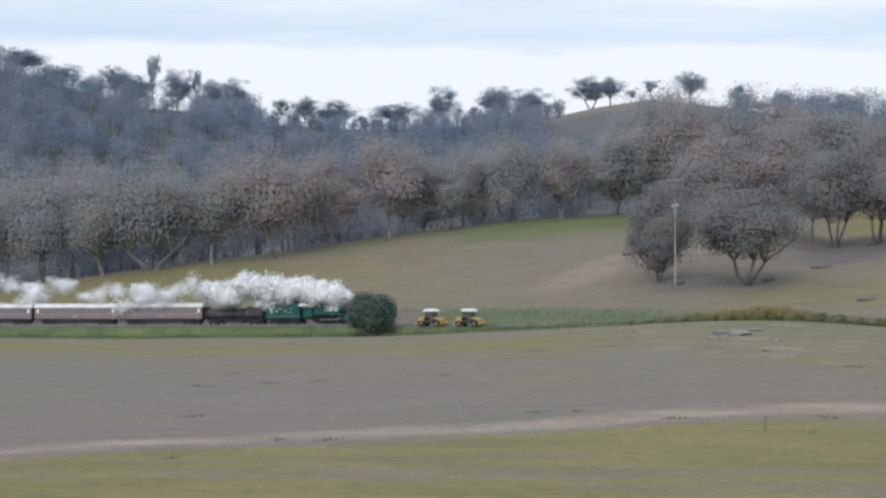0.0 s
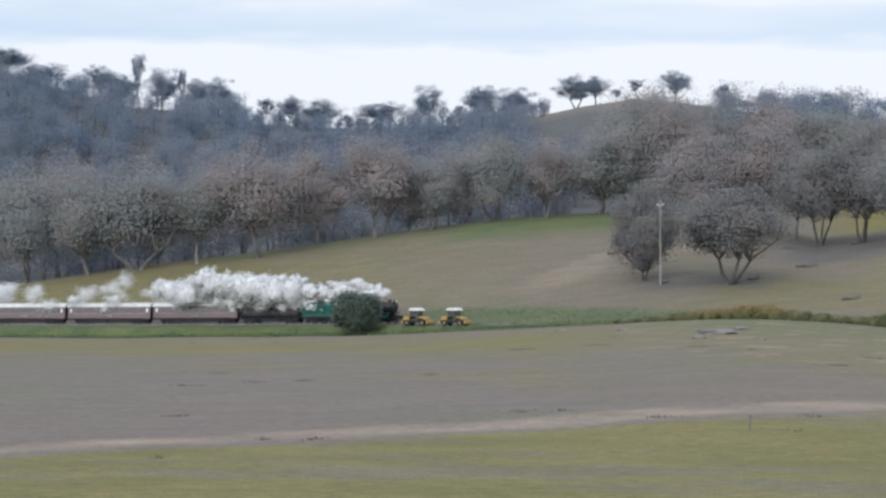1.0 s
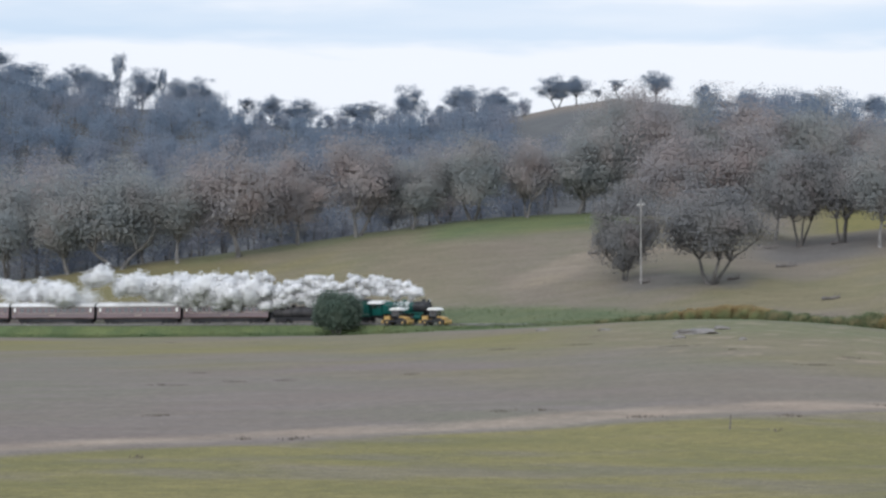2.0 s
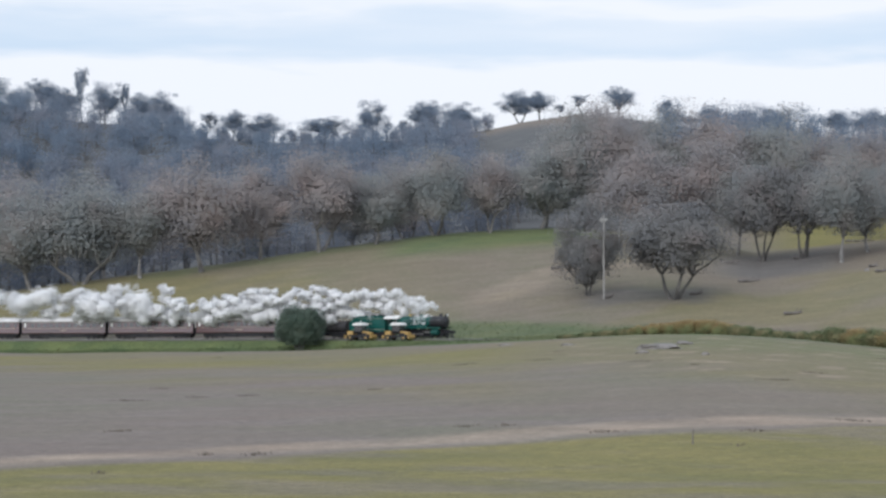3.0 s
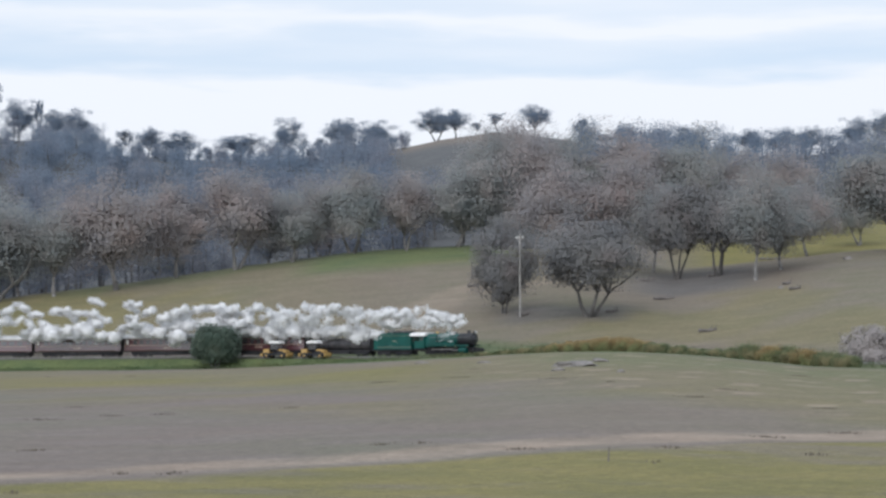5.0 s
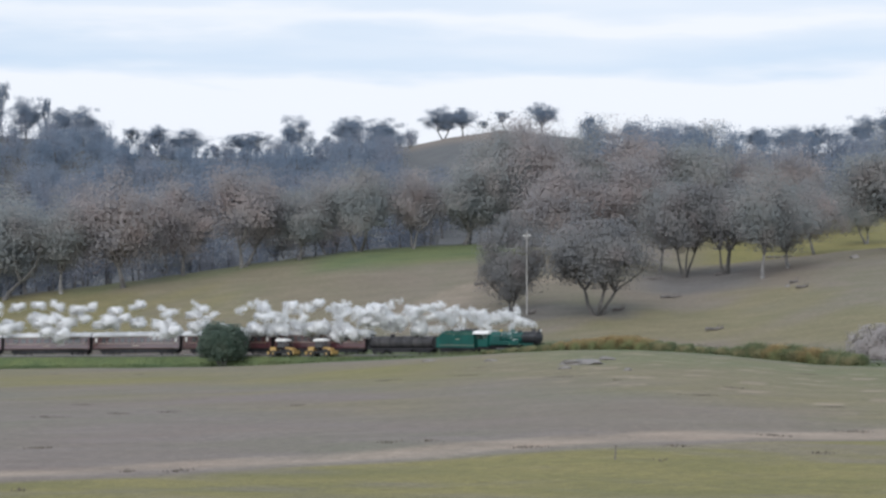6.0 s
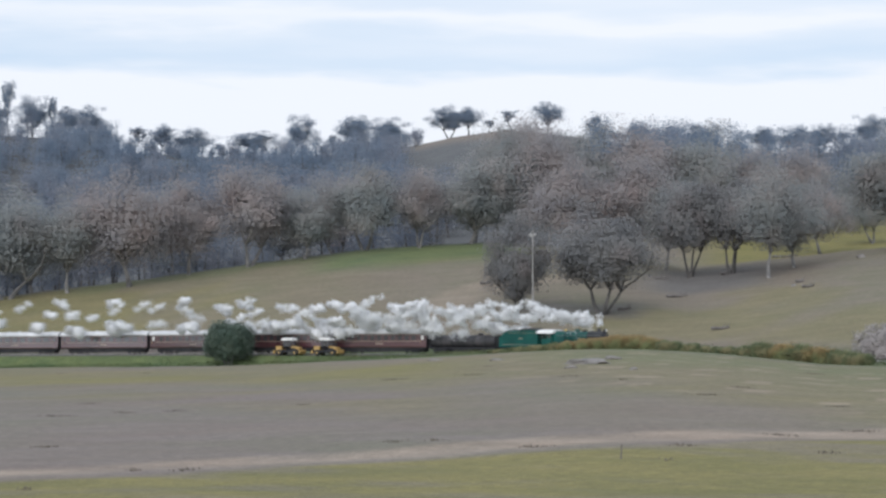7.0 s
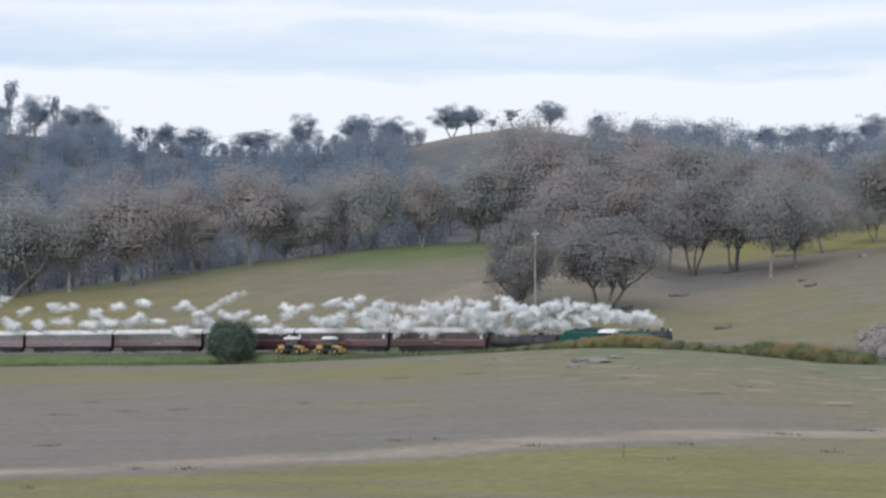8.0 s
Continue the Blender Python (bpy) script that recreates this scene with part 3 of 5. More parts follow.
def gum_tree(seed, leaf, stems=1, per=240, size=0.21, clump=3.5, bole=0.25, dome=50, reach=0.43, low=-0.88, squash=0.7, loose=0.66, bark=None):
    """A eucalypt 20 m high: crooked forking limbs under an uneven dome of leaf clumps. Returns its two meshes, height and spread."""
    rng = np.random.default_rng(seed)
    sh, tips = Shape(), []
    for i in range(stems):
        a = 6.283 * i / stems + rng.uniform(0, 1)
        out = 0.45 if stems > 1 else 0.0
        start = Vector((0.3 * math.cos(a) * (stems > 1), 0.3 * math.sin(a) * (stems > 1), -0.6))
        way = Vector((rng.normal(0, 0.1) + out * math.cos(a), rng.normal(0, 0.1) + out * math.sin(a), 1)).normalized()
        limb(sh, start, way, [20 * bole, 6.0, 3.6], 0.55 / (1 + 0.2 * (stems - 1)), rng, tips, 0.14)
    pts = np.array([tuple(t) for t in tips])
    pts = pts[rng.permutation(len(pts))[:45]] + rng.normal(0, 0.7, (min(45, len(pts)), 3))
    shell = []
    gaps = rng.normal(size=(7, 3))
    gaps /= np.linalg.norm(gaps, axis=1)[:, None]
    while len(shell) < dome:
        d = rng.normal(size=3)
        d /= np.linalg.norm(d)
        if d[2] < low or (gaps @ d).max() > 0.9:
            continue
        q = rng.uniform(0.6, 1.0) * (0.86 + 0.5 * noise.noise(Vector(d) * 1.7 + Vector((seed * 1.3, 0, 0))))
        shell.append((d[0] * 20 * reach * q, d[1] * 20 * reach * q, 10.9 + d[2] * 8.4 * q * (1 + 0.15 * math.sin(3 * d[0] + 5 * d[1] + seed))))
    if dome:
        pts = np.concatenate([pts, np.array(shell)])
    rad = clump * rng.uniform(0.55, 1.15, len(pts))
    crown = cloud_mesh("crown", pts, rad, per, size, leaf, rng, squash, 0.6, (0, 0, 9.5), tilt=0.3, up=0.4, loose=loose, cut=1.4)
    trunk = sh.mesh("trunk", bark or BARK, True)
    at = np.empty(3 * len(crown.vertices))
    crown.vertices.foreach_get("co", at)
    at = at.reshape(-1, 3)
    top = float(np.percentile(at[:, 2], 99.3))
    spread = 2 * float(np.percentile(np.abs(at[:, :2]).max(1), 96))
    return trunk, crown, top, spread


GUMS = {
    0: [gum_tree(11, LEAF[0]), gum_tree(12, LEAF[0], 2, low=-0.75), gum_tree(13, LEAF[0], bole=0.22)],
    1: [gum_tree(21, LEAF[1], 2), gum_tree(22, LEAF[1], low=-0.8), gum_tree(23, LEAF[1], bole=0.2)],
    2: [gum_tree(31, LEAF[2], 3, bole=0.2, low=-0.7), gum_tree(32, LEAF[2], 2)],
    3: [gum_tree(41, DARK_LEAF, 2, bole=0.16, low=-0.9)],
    4: [gum_tree(51, HAZE_LEAF, 1, per=130, size=0.24, clump=2.6, reach=0.46, loose=0.58, dome=34, low=-0.75), gum_tree(52, HAZE_LEAF, 2, per=130, size=0.24, clump=2.6, reach=0.46, loose=0.58, dome=40, low=-0.85), gum_tree(53, HAZE_LEAF, 1, per=130, size=0.24, clump=2.6, reach=0.46, loose=0.58, dome=22, low=-0.6, bole=0.24)],
    5: [gum_tree(61, HAZE_LEAF, 1, per=55, size=0.3, clump=1.5, bole=0.34, dome=6, low=0.2, reach=0.3), gum_tree(62, HAZE_LEAF, 1, per=50, size=0.3, clump=1.3, bole=0.38, dome=4, low=0.2, reach=0.3)],
    7: [gum_tree(81, DUSK_LEAF, 4, bole=0.3, low=-0.7, dome=64, clump=2.9, bark=DARK_BARK), gum_tree(82, DUSK_LEAF, 3, bole=0.27, low=-0.7, dome=58, clump=2.9, bark=DARK_BARK)],
    6: [gum_tree(71, DUSK_LEAF, 2, bole=0.13, low=-0.97, dome=60, clump=2.9, bark=DARK_BARK)],
}
GUM_WORDS = ["brown-tinged eucalypt with pale trunk on the grassy hill", "olive-grey eucalypt with spreading crown on the hillside", "grey-green eucalypt with several pale stems on the slope",
             "dark leafy tree among the gums", "eucalypt tinted haze-blue, standing on the far ridge", "slender eucalypt tinted haze-blue, on the far ridge", "dense low-branched olive tree beside the power pole", "many-stemmed grey eucalypt on the grassy slope"]
tree_count = [0]


def plant(x, y, height, width, kind, group):
    choice = GUMS[kind]
    trunk, crown, top, spread = choice[tree_count[0] % len(choice)]
    tree_count[0] += 1
    ob = empty("gum_tree", GUM_WORDS[kind], "tree", group)
    part("trunk", trunk, BARK, ob)
    part("crown", crown, LEAF[0], ob)
    sz, sx = height / top, width / spread
    ob.matrix_basis = Matrix.Translation((x, y, float(land(x, y)) - 0.1)) @ Matrix.Rotation(tree_count[0] * 2.4, 4, "Z") @ Matrix.Diagonal((sx, sx, sz, 1))
    return ob


BELT = [(-136.2, 440.0, 27.3, 22.0, 1), (-118.9, 439.5, 25.6, 19.5, 2), (-105.1, 438.0, 23.0, 18.2, 1), (-93.6, 435.0, 23.4, 24.2, 2), (-80.7, 437.5, 21.1, 15.8, 1), (-67.8, 440.0, 24.4, 22.6, 0), (-56.3, 450.5, 21.5, 15.6, 0), (-43.3, 453.5, 22.3, 21.4, 0), (-31.0, 458.0, 17.9, 15.3, 1), (-17.9, 464.5, 19.1, 20.0, 1), (-5.7, 466.5, 18.0, 15.6, 0), (6.6, 473.0, 19.7, 19.7, 1)]
SLOPE = [(14.0, 478.0, 25.5, 17.5, 1), (24.0, 476.0, 27.0, 18.0, 0), (27.2, 443.0, 21.5, 19.5, 0), (41.7, 446.5, 23.5, 19.6, 0), (47.8, 437.0, 20.4, 14.6, 1), (71.8, 416.0, 20.1, 13.9, 1), (13.4, 369.5, 17.5, 11.5, 6), (28.1, 360.0, 19.4, 19.5, 7), (51.6, 426.0, 20.2, 14.8, 7), (60.3, 422.5, 21.6, 15.8, 7), (64.5, 402.0, 23.1, 14.5, 1), (89.3, 481.0, 17.6, 14.7, 0), (108.0, 511.0, 15.0, 14.2, 1), (98.5, 431.5, 26.2, 25.8, 1), (107.0, 420.5, 21.5, 21.0, 0)]
BEHIND = [(16.5, 560, 27.0, 20.2, 1), (25.5, 560, 29.5, 22.8, 0), (38.3, 560, 28.5, 23.3, 1), (55.4, 560, 28.1, 23.3, 0), (73.3, 560, 29.2, 23.3, 1), (84.9, 560, 23.3, 17.1, 0), (97.4, 560, 22.7, 20.2, 0), (111.4, 560, 12.4, 14.0, 1), (64.7, 560, 24.5, 20.2, 2), (46.8, 560, 18.0, 17.1, 3), (-25.8, 505, 22.1, 18.2, 0), (-39.8, 505, 23.3, 19.6, 1), (-67.9, 505, 24.3, 21.0, 2), (-87.5, 505, 28.8, 12.6, 0), (-101.6, 505, 26.1, 21.0, 1), (-128.2, 505, 30.1, 21.0, 0), (-146.4, 505, 32.6, 23.8, 2)]
RIDGE = [(-202.7, 945, 25.4, 6.8, 5), (-191.4, 945, 19.2, 16.3, 4), (-181.4, 945, 19.3, 5.8, 5), (-174.3, 945, 15.7, 13.6, 4), (-165.1, 945, 16.4, 14.4, 4), (-209.7, 945, 15.1, 15.8, 4), (-221.3, 945, 16.1, 15.8, 4), (-233.4, 945, 5.7, 10.5, 5), (-246.8, 945, 9.2, 15.8, 4), (-266.4, 945, 12.5, 24.9, 4), (-284.6, 945, 10.6, 23.6, 4), (-144.1, 945, 12.1, 11.0, 5), (-131.0, 945, 13.9, 13.6, 4), (-116.5, 945, 13.2, 18.9, 4), (-104.7, 945, 6.5, 5.8, 5), (-87.7, 945, 11.8, 23.1, 4), (-65.4, 945, 18.7, 16.3, 4), (-50.9, 945, 9.4, 7.1, 5), (-40.4, 945, 17.2, 18.9, 4), (-24.7, 945, 13.9, 18.9, 4)]
RIDGE_EAST = [(2.9, 945, 15.1, 19.7, 4), (12.1, 945, 13.3, 13.1, 4), (21.3, 945, 6.0, 5.2, 5), (31.8, 945, 9.1, 10.5, 5), (48.8, 945, 14.8, 14.7, 4), (72.4, 945, 11.3, 10.5, 5), (90.8, 945, 10.1, 13.1, 4), (80.3, 945, 5.2, 10.5, 4), (118.4, 945, 12.7, 21.0, 4), (106.6, 945, 9.9, 14.4, 4), (148.6, 945, 12.0, 17.1, 4), (164.3, 945, 13.0, 17.1, 4), (176.1, 945, 13.6, 15.8, 4), (188.0, 945, 8.7, 11.0, 5), (199.8, 945, 15.8, 16.3, 4), (214.2, 945, 18.4, 22.3, 4), (235.2, 945, 14.8, 23.6, 4)]
for rows, words in ((BELT, "gums along the hill crest"), (SLOPE, "gums on the slope"), (BEHIND, "gums behind the crest"), (RIDGE, "gums on the far ridge"), (RIDGE_EAST, "gums on the far ridge")):
    for spec in rows:
        plant(*spec, words)


def wood(name, count, box, leaf, label, seed, per=90, high=(9, 16), size=0.27):
    """Far woodland: many small crowns with stems in one mesh."""
    rng = np.random.default_rng(seed)
    cs, rs, hs = [], [], []
    stems = Shape()
    for i in range(count):
        y = rng.uniform(box[2], box[3])
        b = rng.uniform(box[0], box[1])
        x = b * y
        z = float(land(x, y))
        h = rng.uniform(*high)
        stems.tube((x, y, z - 0.5), (x + rng.normal(0, 0.6), y, z + h * 0.7), 0.3, 0.1, 5, caps=False)
        for k in range(11):
            a, q = rng.uniform(0, 6.28), rng.uniform(0, 1) ** 0.5 * h * 0.30
            cs.append((x + math.cos(a) * q, y + math.sin(a) * q, z + h * rng.uniform(0.2, 0.92)))
            hs.append((x, y, z + h * 0.4))
            rs.append(h * rng.uniform(0.19, 0.30))
    me = cloud_mesh(name, cs, rs, per, size, leaf, rng, 0.75, 0.6, hs, loose=0.62, cut=1.35)
    ob = tagged(new(name, me), label, "woodland", kind="stuff")
    tagged(new(name + "_stems", stems.mesh("stems", DARK_BARK)), label + ", its stems", "woodland", kind="stuff")
    return ob


wood("far_wood", 430, (-0.36, -0.02, 670, 850), HAZE_LEAF, "eucalypt forest tinted haze-blue, covering the far hillside", 5, 72, (9, 15), 0.29)
wood("far_wood", 200, (-0.42, -0.16, 850, 943), HAZE_LEAF, "eucalypt forest tinted haze-blue, along the top of the far hill", 15, 64, (8, 13), 0.28)
wood("ridge_wood", 240, (0.07, 0.30, 690, 885), HAZE_LEAF, "eucalypt forest tinted haze-blue, on the far ridge", 6, 64, size=0.3)
wood("ridge_wood", 85, (-0.172, -0.012, 895, 950), HAZE_LEAF, "low scrub tinted haze-blue, along the far ridge", 16, 50, (4, 9), 0.28)
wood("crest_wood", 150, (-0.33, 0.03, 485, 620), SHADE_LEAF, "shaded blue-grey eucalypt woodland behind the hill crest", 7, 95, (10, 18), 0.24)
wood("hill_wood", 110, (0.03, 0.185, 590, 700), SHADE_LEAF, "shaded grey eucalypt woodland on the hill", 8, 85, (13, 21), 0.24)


def shrub(name, x, y, width, depth, height, leaf, label, category, seed, clumps=26, per=60, size=0.3, stems=3, low=0.25, rot=0.0, puff=1.0):
    rng = np.random.default_rng(seed)
    ob = empty(name, label, category)
    sh = Shape()
    pts, rad = [], []
    for i in range(clumps):
        a, q = rng.uniform(0, 6.28), rng.uniform(0, 1) ** 0.55
        p = (math.cos(a) * q * width * 0.38, math.sin(a) * q * depth * 0.38, height * (low + (0.86 - low) * rng.uniform(0, 1) * (1 - 0.35 * q * q)))
        pts.append(p)
        rad.append(min(width, height) * rng.uniform(0.11, 0.19) * puff)
        if i < stems * 3:
            sh.tube((p[0] * 0.12, p[1] * 0.12, -0.3), (p[0] * 0.45, p[1] * 0.45, p[2] * 0.5), 0.14 * height / 6, 0.08 * height / 6, 6)
            sh.tube((p[0] * 0.45, p[1] * 0.45, p[2] * 0.5), p, 0.08 * height / 6, 0.03 * height / 6, 5)
    part("trunk", sh, BARK, ob, smooth=True)
    part("crown", cloud_mesh("crown", pts, rad, per, size, leaf, rng, 0.85, 0.6, (0, 0, height * 0.3), loose=0.62), leaf, ob)
    ob.matrix_basis = Matrix.Translation((x, y, float(land(x, y)))) @ Matrix.Rotation(rot, 4, "Z")
    return ob


shrub("bush", -35.49, 337.0, 7.8, 7.2, 7.6, DARK_LEAF, "rounded dark green bush on the railway bank", "bush", 71, 100, 380, 0.19, 3, 0.3, 0.0, 1.2)


# ---- rolling stock ----
def arc(half, base, rise, n=10):
    """Points of a flat arch from +half to -half."""
    return [(half * math.cos(math.pi * i / n), base + rise * math.sin(math.pi * i / n)) for i in range(n + 1)]


def wheelset_mesh(radius, spokes):
    sh = Shape()
    sh.tube((0, -0.75, 0), (0, 0.75, 0), 0.08, n=8)
    for side in (-0.75, 0.75):
        n = 24
        ring = []
        for r, o in ((radius, -0.06), (radius, 0.06), (radius * 0.84, 0.06), (radius * 0.84, -0.06)):
            ring.append([(r * math.cos(2 * math.pi * i / n), side + o, r * math.sin(2 * math.pi * i / n)) for i in range(n)])
        verts = [p for q in ring for p in q]
        faces = [(k * n + i, k * n + (i + 1) % n, ((k + 1) % 4) * n + (i + 1) % n, ((k + 1) % 4) * n + i) for k in range(4) for i in range(n)]
        sh.add(verts, faces)
        sh.tube((0, side - 0.07, 0), (0, side + 0.07, 0), radius * 0.22, n=10)
        for i in range(spokes):
            a = 2 * math.pi * i / spokes
            sh.tube((0.1 * math.cos(a), side, 0.1 * math.sin(a)), (radius * 0.9 * math.cos(a), side, radius * 0.9 * math.sin(a)), 0.05, n=5, caps=False)
    return sh.mesh("wheelset", UNDER, True)


SMALL_WHEEL, DRIVE_WHEEL = wheelset_mesh(0.46, 9), wheelset_mesh(0.84, 14)
ROLLING = []  # (wheelset, its place on the vehicle, radius)


def wheelset(parent, x, radius):
    w = part("wheelset", DRIVE_WHEEL if radius > 0.6 else SMALL_WHEEL, UNDER, parent)
    w.location = (x, 0, radius)
    ROLLING.append((w, x, radius))
    return w


def bogie(parent, x, base=2.2):
    sh = Shape()
    for side in (-1.02, 1.02):
        sh.slab([(x - base / 2 - 0.55, 0.55), (x - base / 2 - 0.3, 0.36), (x + base / 2 + 0.3, 0.36), (x + base / 2 + 0.55, 0.55), (x + base / 2 + 0.3, 0.72), (x - base / 2 - 0.3, 0.72)], side - 0.07, side + 0.07)
        for a in (-base / 2, base / 2):
            sh.box(x + a, side * 1.05, 0.46, 0.34, 0.2, 0.36, 0.04)
        sh.tube((x - 0.25, side, 0.4), (x - 0.25, side, 0.8), 0.12, n=8).tube((x + 0.25, side, 0.4), (x + 0.25, side, 0.8), 0.12, n=8)
    sh.box(x, 0, 0.62, 0.6, 2.1, 0.2, 0.03)
    part("bogie", sh, UNDER, parent)
    for a in (-base / 2, base / 2):
        wheelset(parent, x + a, 0.46)


def buffers(parent, x, way):
    for side in (-0.86, 0.86):
        sh = Shape().tube((x, side, 1.05), (x + way * 0.35, side, 1.05), 0.09, n=8).tube((x + way * 0.35, side, 1.05), (x + way * 0.42, side, 1.05), 0.23, n=12)
        part("buffer", sh, BLACK, parent, "round steel buffer")


CAR_LENGTH, CAR_PITCH = 19.0, 19.8


def lean(sh):
    """Leans the upper side of a carriage inwards, as its body does."""
    sh.v = [(x, y - math.copysign(0.055 * max(z - 1.2, 0.0), y), z) for x, y, z in sh.v]
    return sh


def carriage(paint, style):
    """Bogie passenger carriage, x forward, its middle over the rails at the origin."""
    car = empty("carriage", "glossy maroon bogie passenger carriage with silver-white curved roof", "carriage", "carriages of the train")
    h = CAR_LENGTH / 2
    half = 1.43
    body = Shape()
    body.prism([(half - 0.05, 1.02), (half, 1.2), (half, 3.12), (half - 0.03, 3.22), (-half + 0.03, 3.22), (-half, 3.12), (-half, 1.2), (-half + 0.05, 1.02)], -h, h)
    lean(body)
    part("body", body, paint, car)
    roof = Shape()
    roof.prism(arc(half + 0.09, 3.215, 0.78, 14), -h - 0.12, h + 0.12)
    rf = part("roof", roof, ROOF, car, "silver-white painted roof", smooth=True)
    for k in range(7):
        v = Shape().lathe(-h + 2 + 2.5 * k, 0.0, [(0.10, 3.9), (0.10, 4.06), (0.2, 4.08), (0.2, 4.14), (0.05, 4.18)], 8)
        part("roof_vent", v, ROOF, rf)
    frame_ = Shape().box(0, 0, 0.93, CAR_LENGTH - 0.1, 2.6, 0.2)
    for side in (-1.1, 1.1):
        frame_.tube((-5.2, side, 0.85), (-2.6, side, 0.42), 0.05, n=6).tube((-2.6, side, 0.42), (2.6, side, 0.42), 0.05, n=6).tube((2.6, side, 0.42), (5.2, side, 0.85), 0.05, n=6)
        frame_.box(-1.7, side * 0.9, 0.56, 2.6, 0.6, 0.56, 0.05).box(1.5, side * 0.9, 0.58, 1.8, 0.55, 0.5, 0.05).box(3.6, side * 0.95, 0.66, 1.0, 0.4, 0.4, 0.05)
    frame_.box(0, 0, 0.62, CAR_LENGTH - 2.0, 1.3, 0.5)
    # dark plates added between the bogies for the shadow under the body
    for side in (-1, 1):
        frame_.box(0, side * 1.12, 0.68, 10.8, 0.12, 0.64).box(-4.1, side * 0.95, 0.6, 1.2, 0.4, 0.5, 0.05)
    part("underframe", frame_, UNDER, car, "dirty black underframe, filled in dark for the shade below")
    for x in (-h + 3.1, h - 3.1):
        bogie(car, x)
    for side in (-1, 1):
        line = Shape().box(0, side * (half + 0.012), 2.02, CAR_LENGTH - 0.3, 0.02, 0.07)
        part("lining", lean(line), CREAM, car, "thin cream waist line")
        fascia = Shape().box(0, side * (half + 0.012), 3.06, CAR_LENGTH - 0.3, 0.02, 0.05)
        part("lining", lean(fascia), CREAM, car, "thin cream cornice line")
        count = 11 if style == 0 else 9
        pitch = 15.4 / count
        for k in range(count):
            x = -7.7 + pitch * (k + 0.5)
            wide = pitch * (0.62 if style == 0 else 0.72)
            win = part("window", lean(Shape().box(x, side * (half + 0.01), 2.56, wide, 0.03, 0.82, 0.0)), GLASS, car, "dark window pane")
            fr = Shape()
            for dz in (-0.43, 0.43):
                fr.box(x, side * (half + 0.02), 2.56 + dz, wide + 0.1, 0.05, 0.05)
            for dx in (-wide / 2, wide / 2):
                fr.box(x + dx, side * (half + 0.02), 2.56, 0.05, 0.05, 0.81)
            part("window_frame", lean(fr), paint, win)
        for x in (-h + 0.75, h - 0.75):
            door = part("door", lean(Shape().box(x, side * (half + 0.012), 2.1, 0.72, 0.03, 1.95, 0.0)), paint, car, "vestibule door")
            part("door_window", lean(Shape().box(x, side * (half + 0.034), 2.6, 0.42, 0.02, 0.72, 0.0)), LAMP if style == 0 else GLASS, door, "pale door pane")
            part("handle", Shape().tube((x - 0.3, side * (half + 0.03), 1.7), (x - 0.3, side * (half + 0.0), 2.3), 0.02, n=6), BRASS, door, "brass handrail")
            part("step_board", Shape().box(x, side * (half - 0.1), 0.72, 0.8, 0.3, 0.05).box(x, side * (half - 0.1), 0.45, 0.8, 0.3, 0.05), UNDER, car)
        for k in range(4):
            part("lettering_bar", lean(Shape().box(-0.6 + 0.4 * k, side * (half + 0.014), 1.6, 0.24, 0.02, 0.2)), CREAM, car, "small cream lettering bar")
    for way in (-1, 1):
        end = part("end_panel", Shape().box(way * (h + 0.02), 0, 2.1, 0.04, 2.5, 2.1), BLACK, car, "black end panel")
        part("gangway", Shape().box(way * (h + 0.2), 0, 2.15, 0.32, 1.25, 2.2, 0.05), BLACK, end, "black concertina gangway")
        buffers(car, way * h, way)
    return car


def water_wagon():
    """Long dark tank wagon behind the tender."""
    w = empty("water_wagon", "long low black tank wagon coupled behind the tender", "tank wagon")
    h = 6.6
    tank = Shape()
    n = 18
    prof = [(1.12 * math.cos(2 * math.pi * i / n), 1.98 + 0.98 * math.sin(2 * math.pi * i / n)) for i in range(n)]
    tank.prism(prof, -h + 0.3, h - 0.3)
    tk = part("tank", tank, TANK, w, "black riveted water tank", smooth=True)
    for x in (-4.4, -2.2, 0, 2.2, 4.4):
        ring = Shape().prism([(1.15 * math.cos(2 * math.pi * i / n), 1.98 + 1.01 * math.sin(2 * math.pi * i / n)) for i in range(n)], x - 0.06, x + 0.06)
        part("tank_band", ring, UNDER, tk)
    for x in (-2.5, 2.8):
        part("filler_hatch", Shape().lathe(x, 0, [(0.4, 2.85), (0.4, 3.12), (0.46, 3.13), (0.46, 3.2), (0.1, 3.28)], 12), TANK, tk, "round filler hatch")
    part("underframe", Shape().box(0, 0, 0.92, 2 * h, 2.5, 0.26).box(0, 0, 0.62, 2 * h - 1.5, 1.3, 0.5).box(0, 0, 0.62, 4.2, 2.3, 0.5, 0.05).box(-h + 0.2, 0, 1.2, 0.3, 2.4, 0.5), UNDER, w)
    for x in (-h + 2.0, h - 2.0):
        bogie(w, x, 1.8)
    for way in (-1, 1):
        buffers(w, way * h, way)
    return w


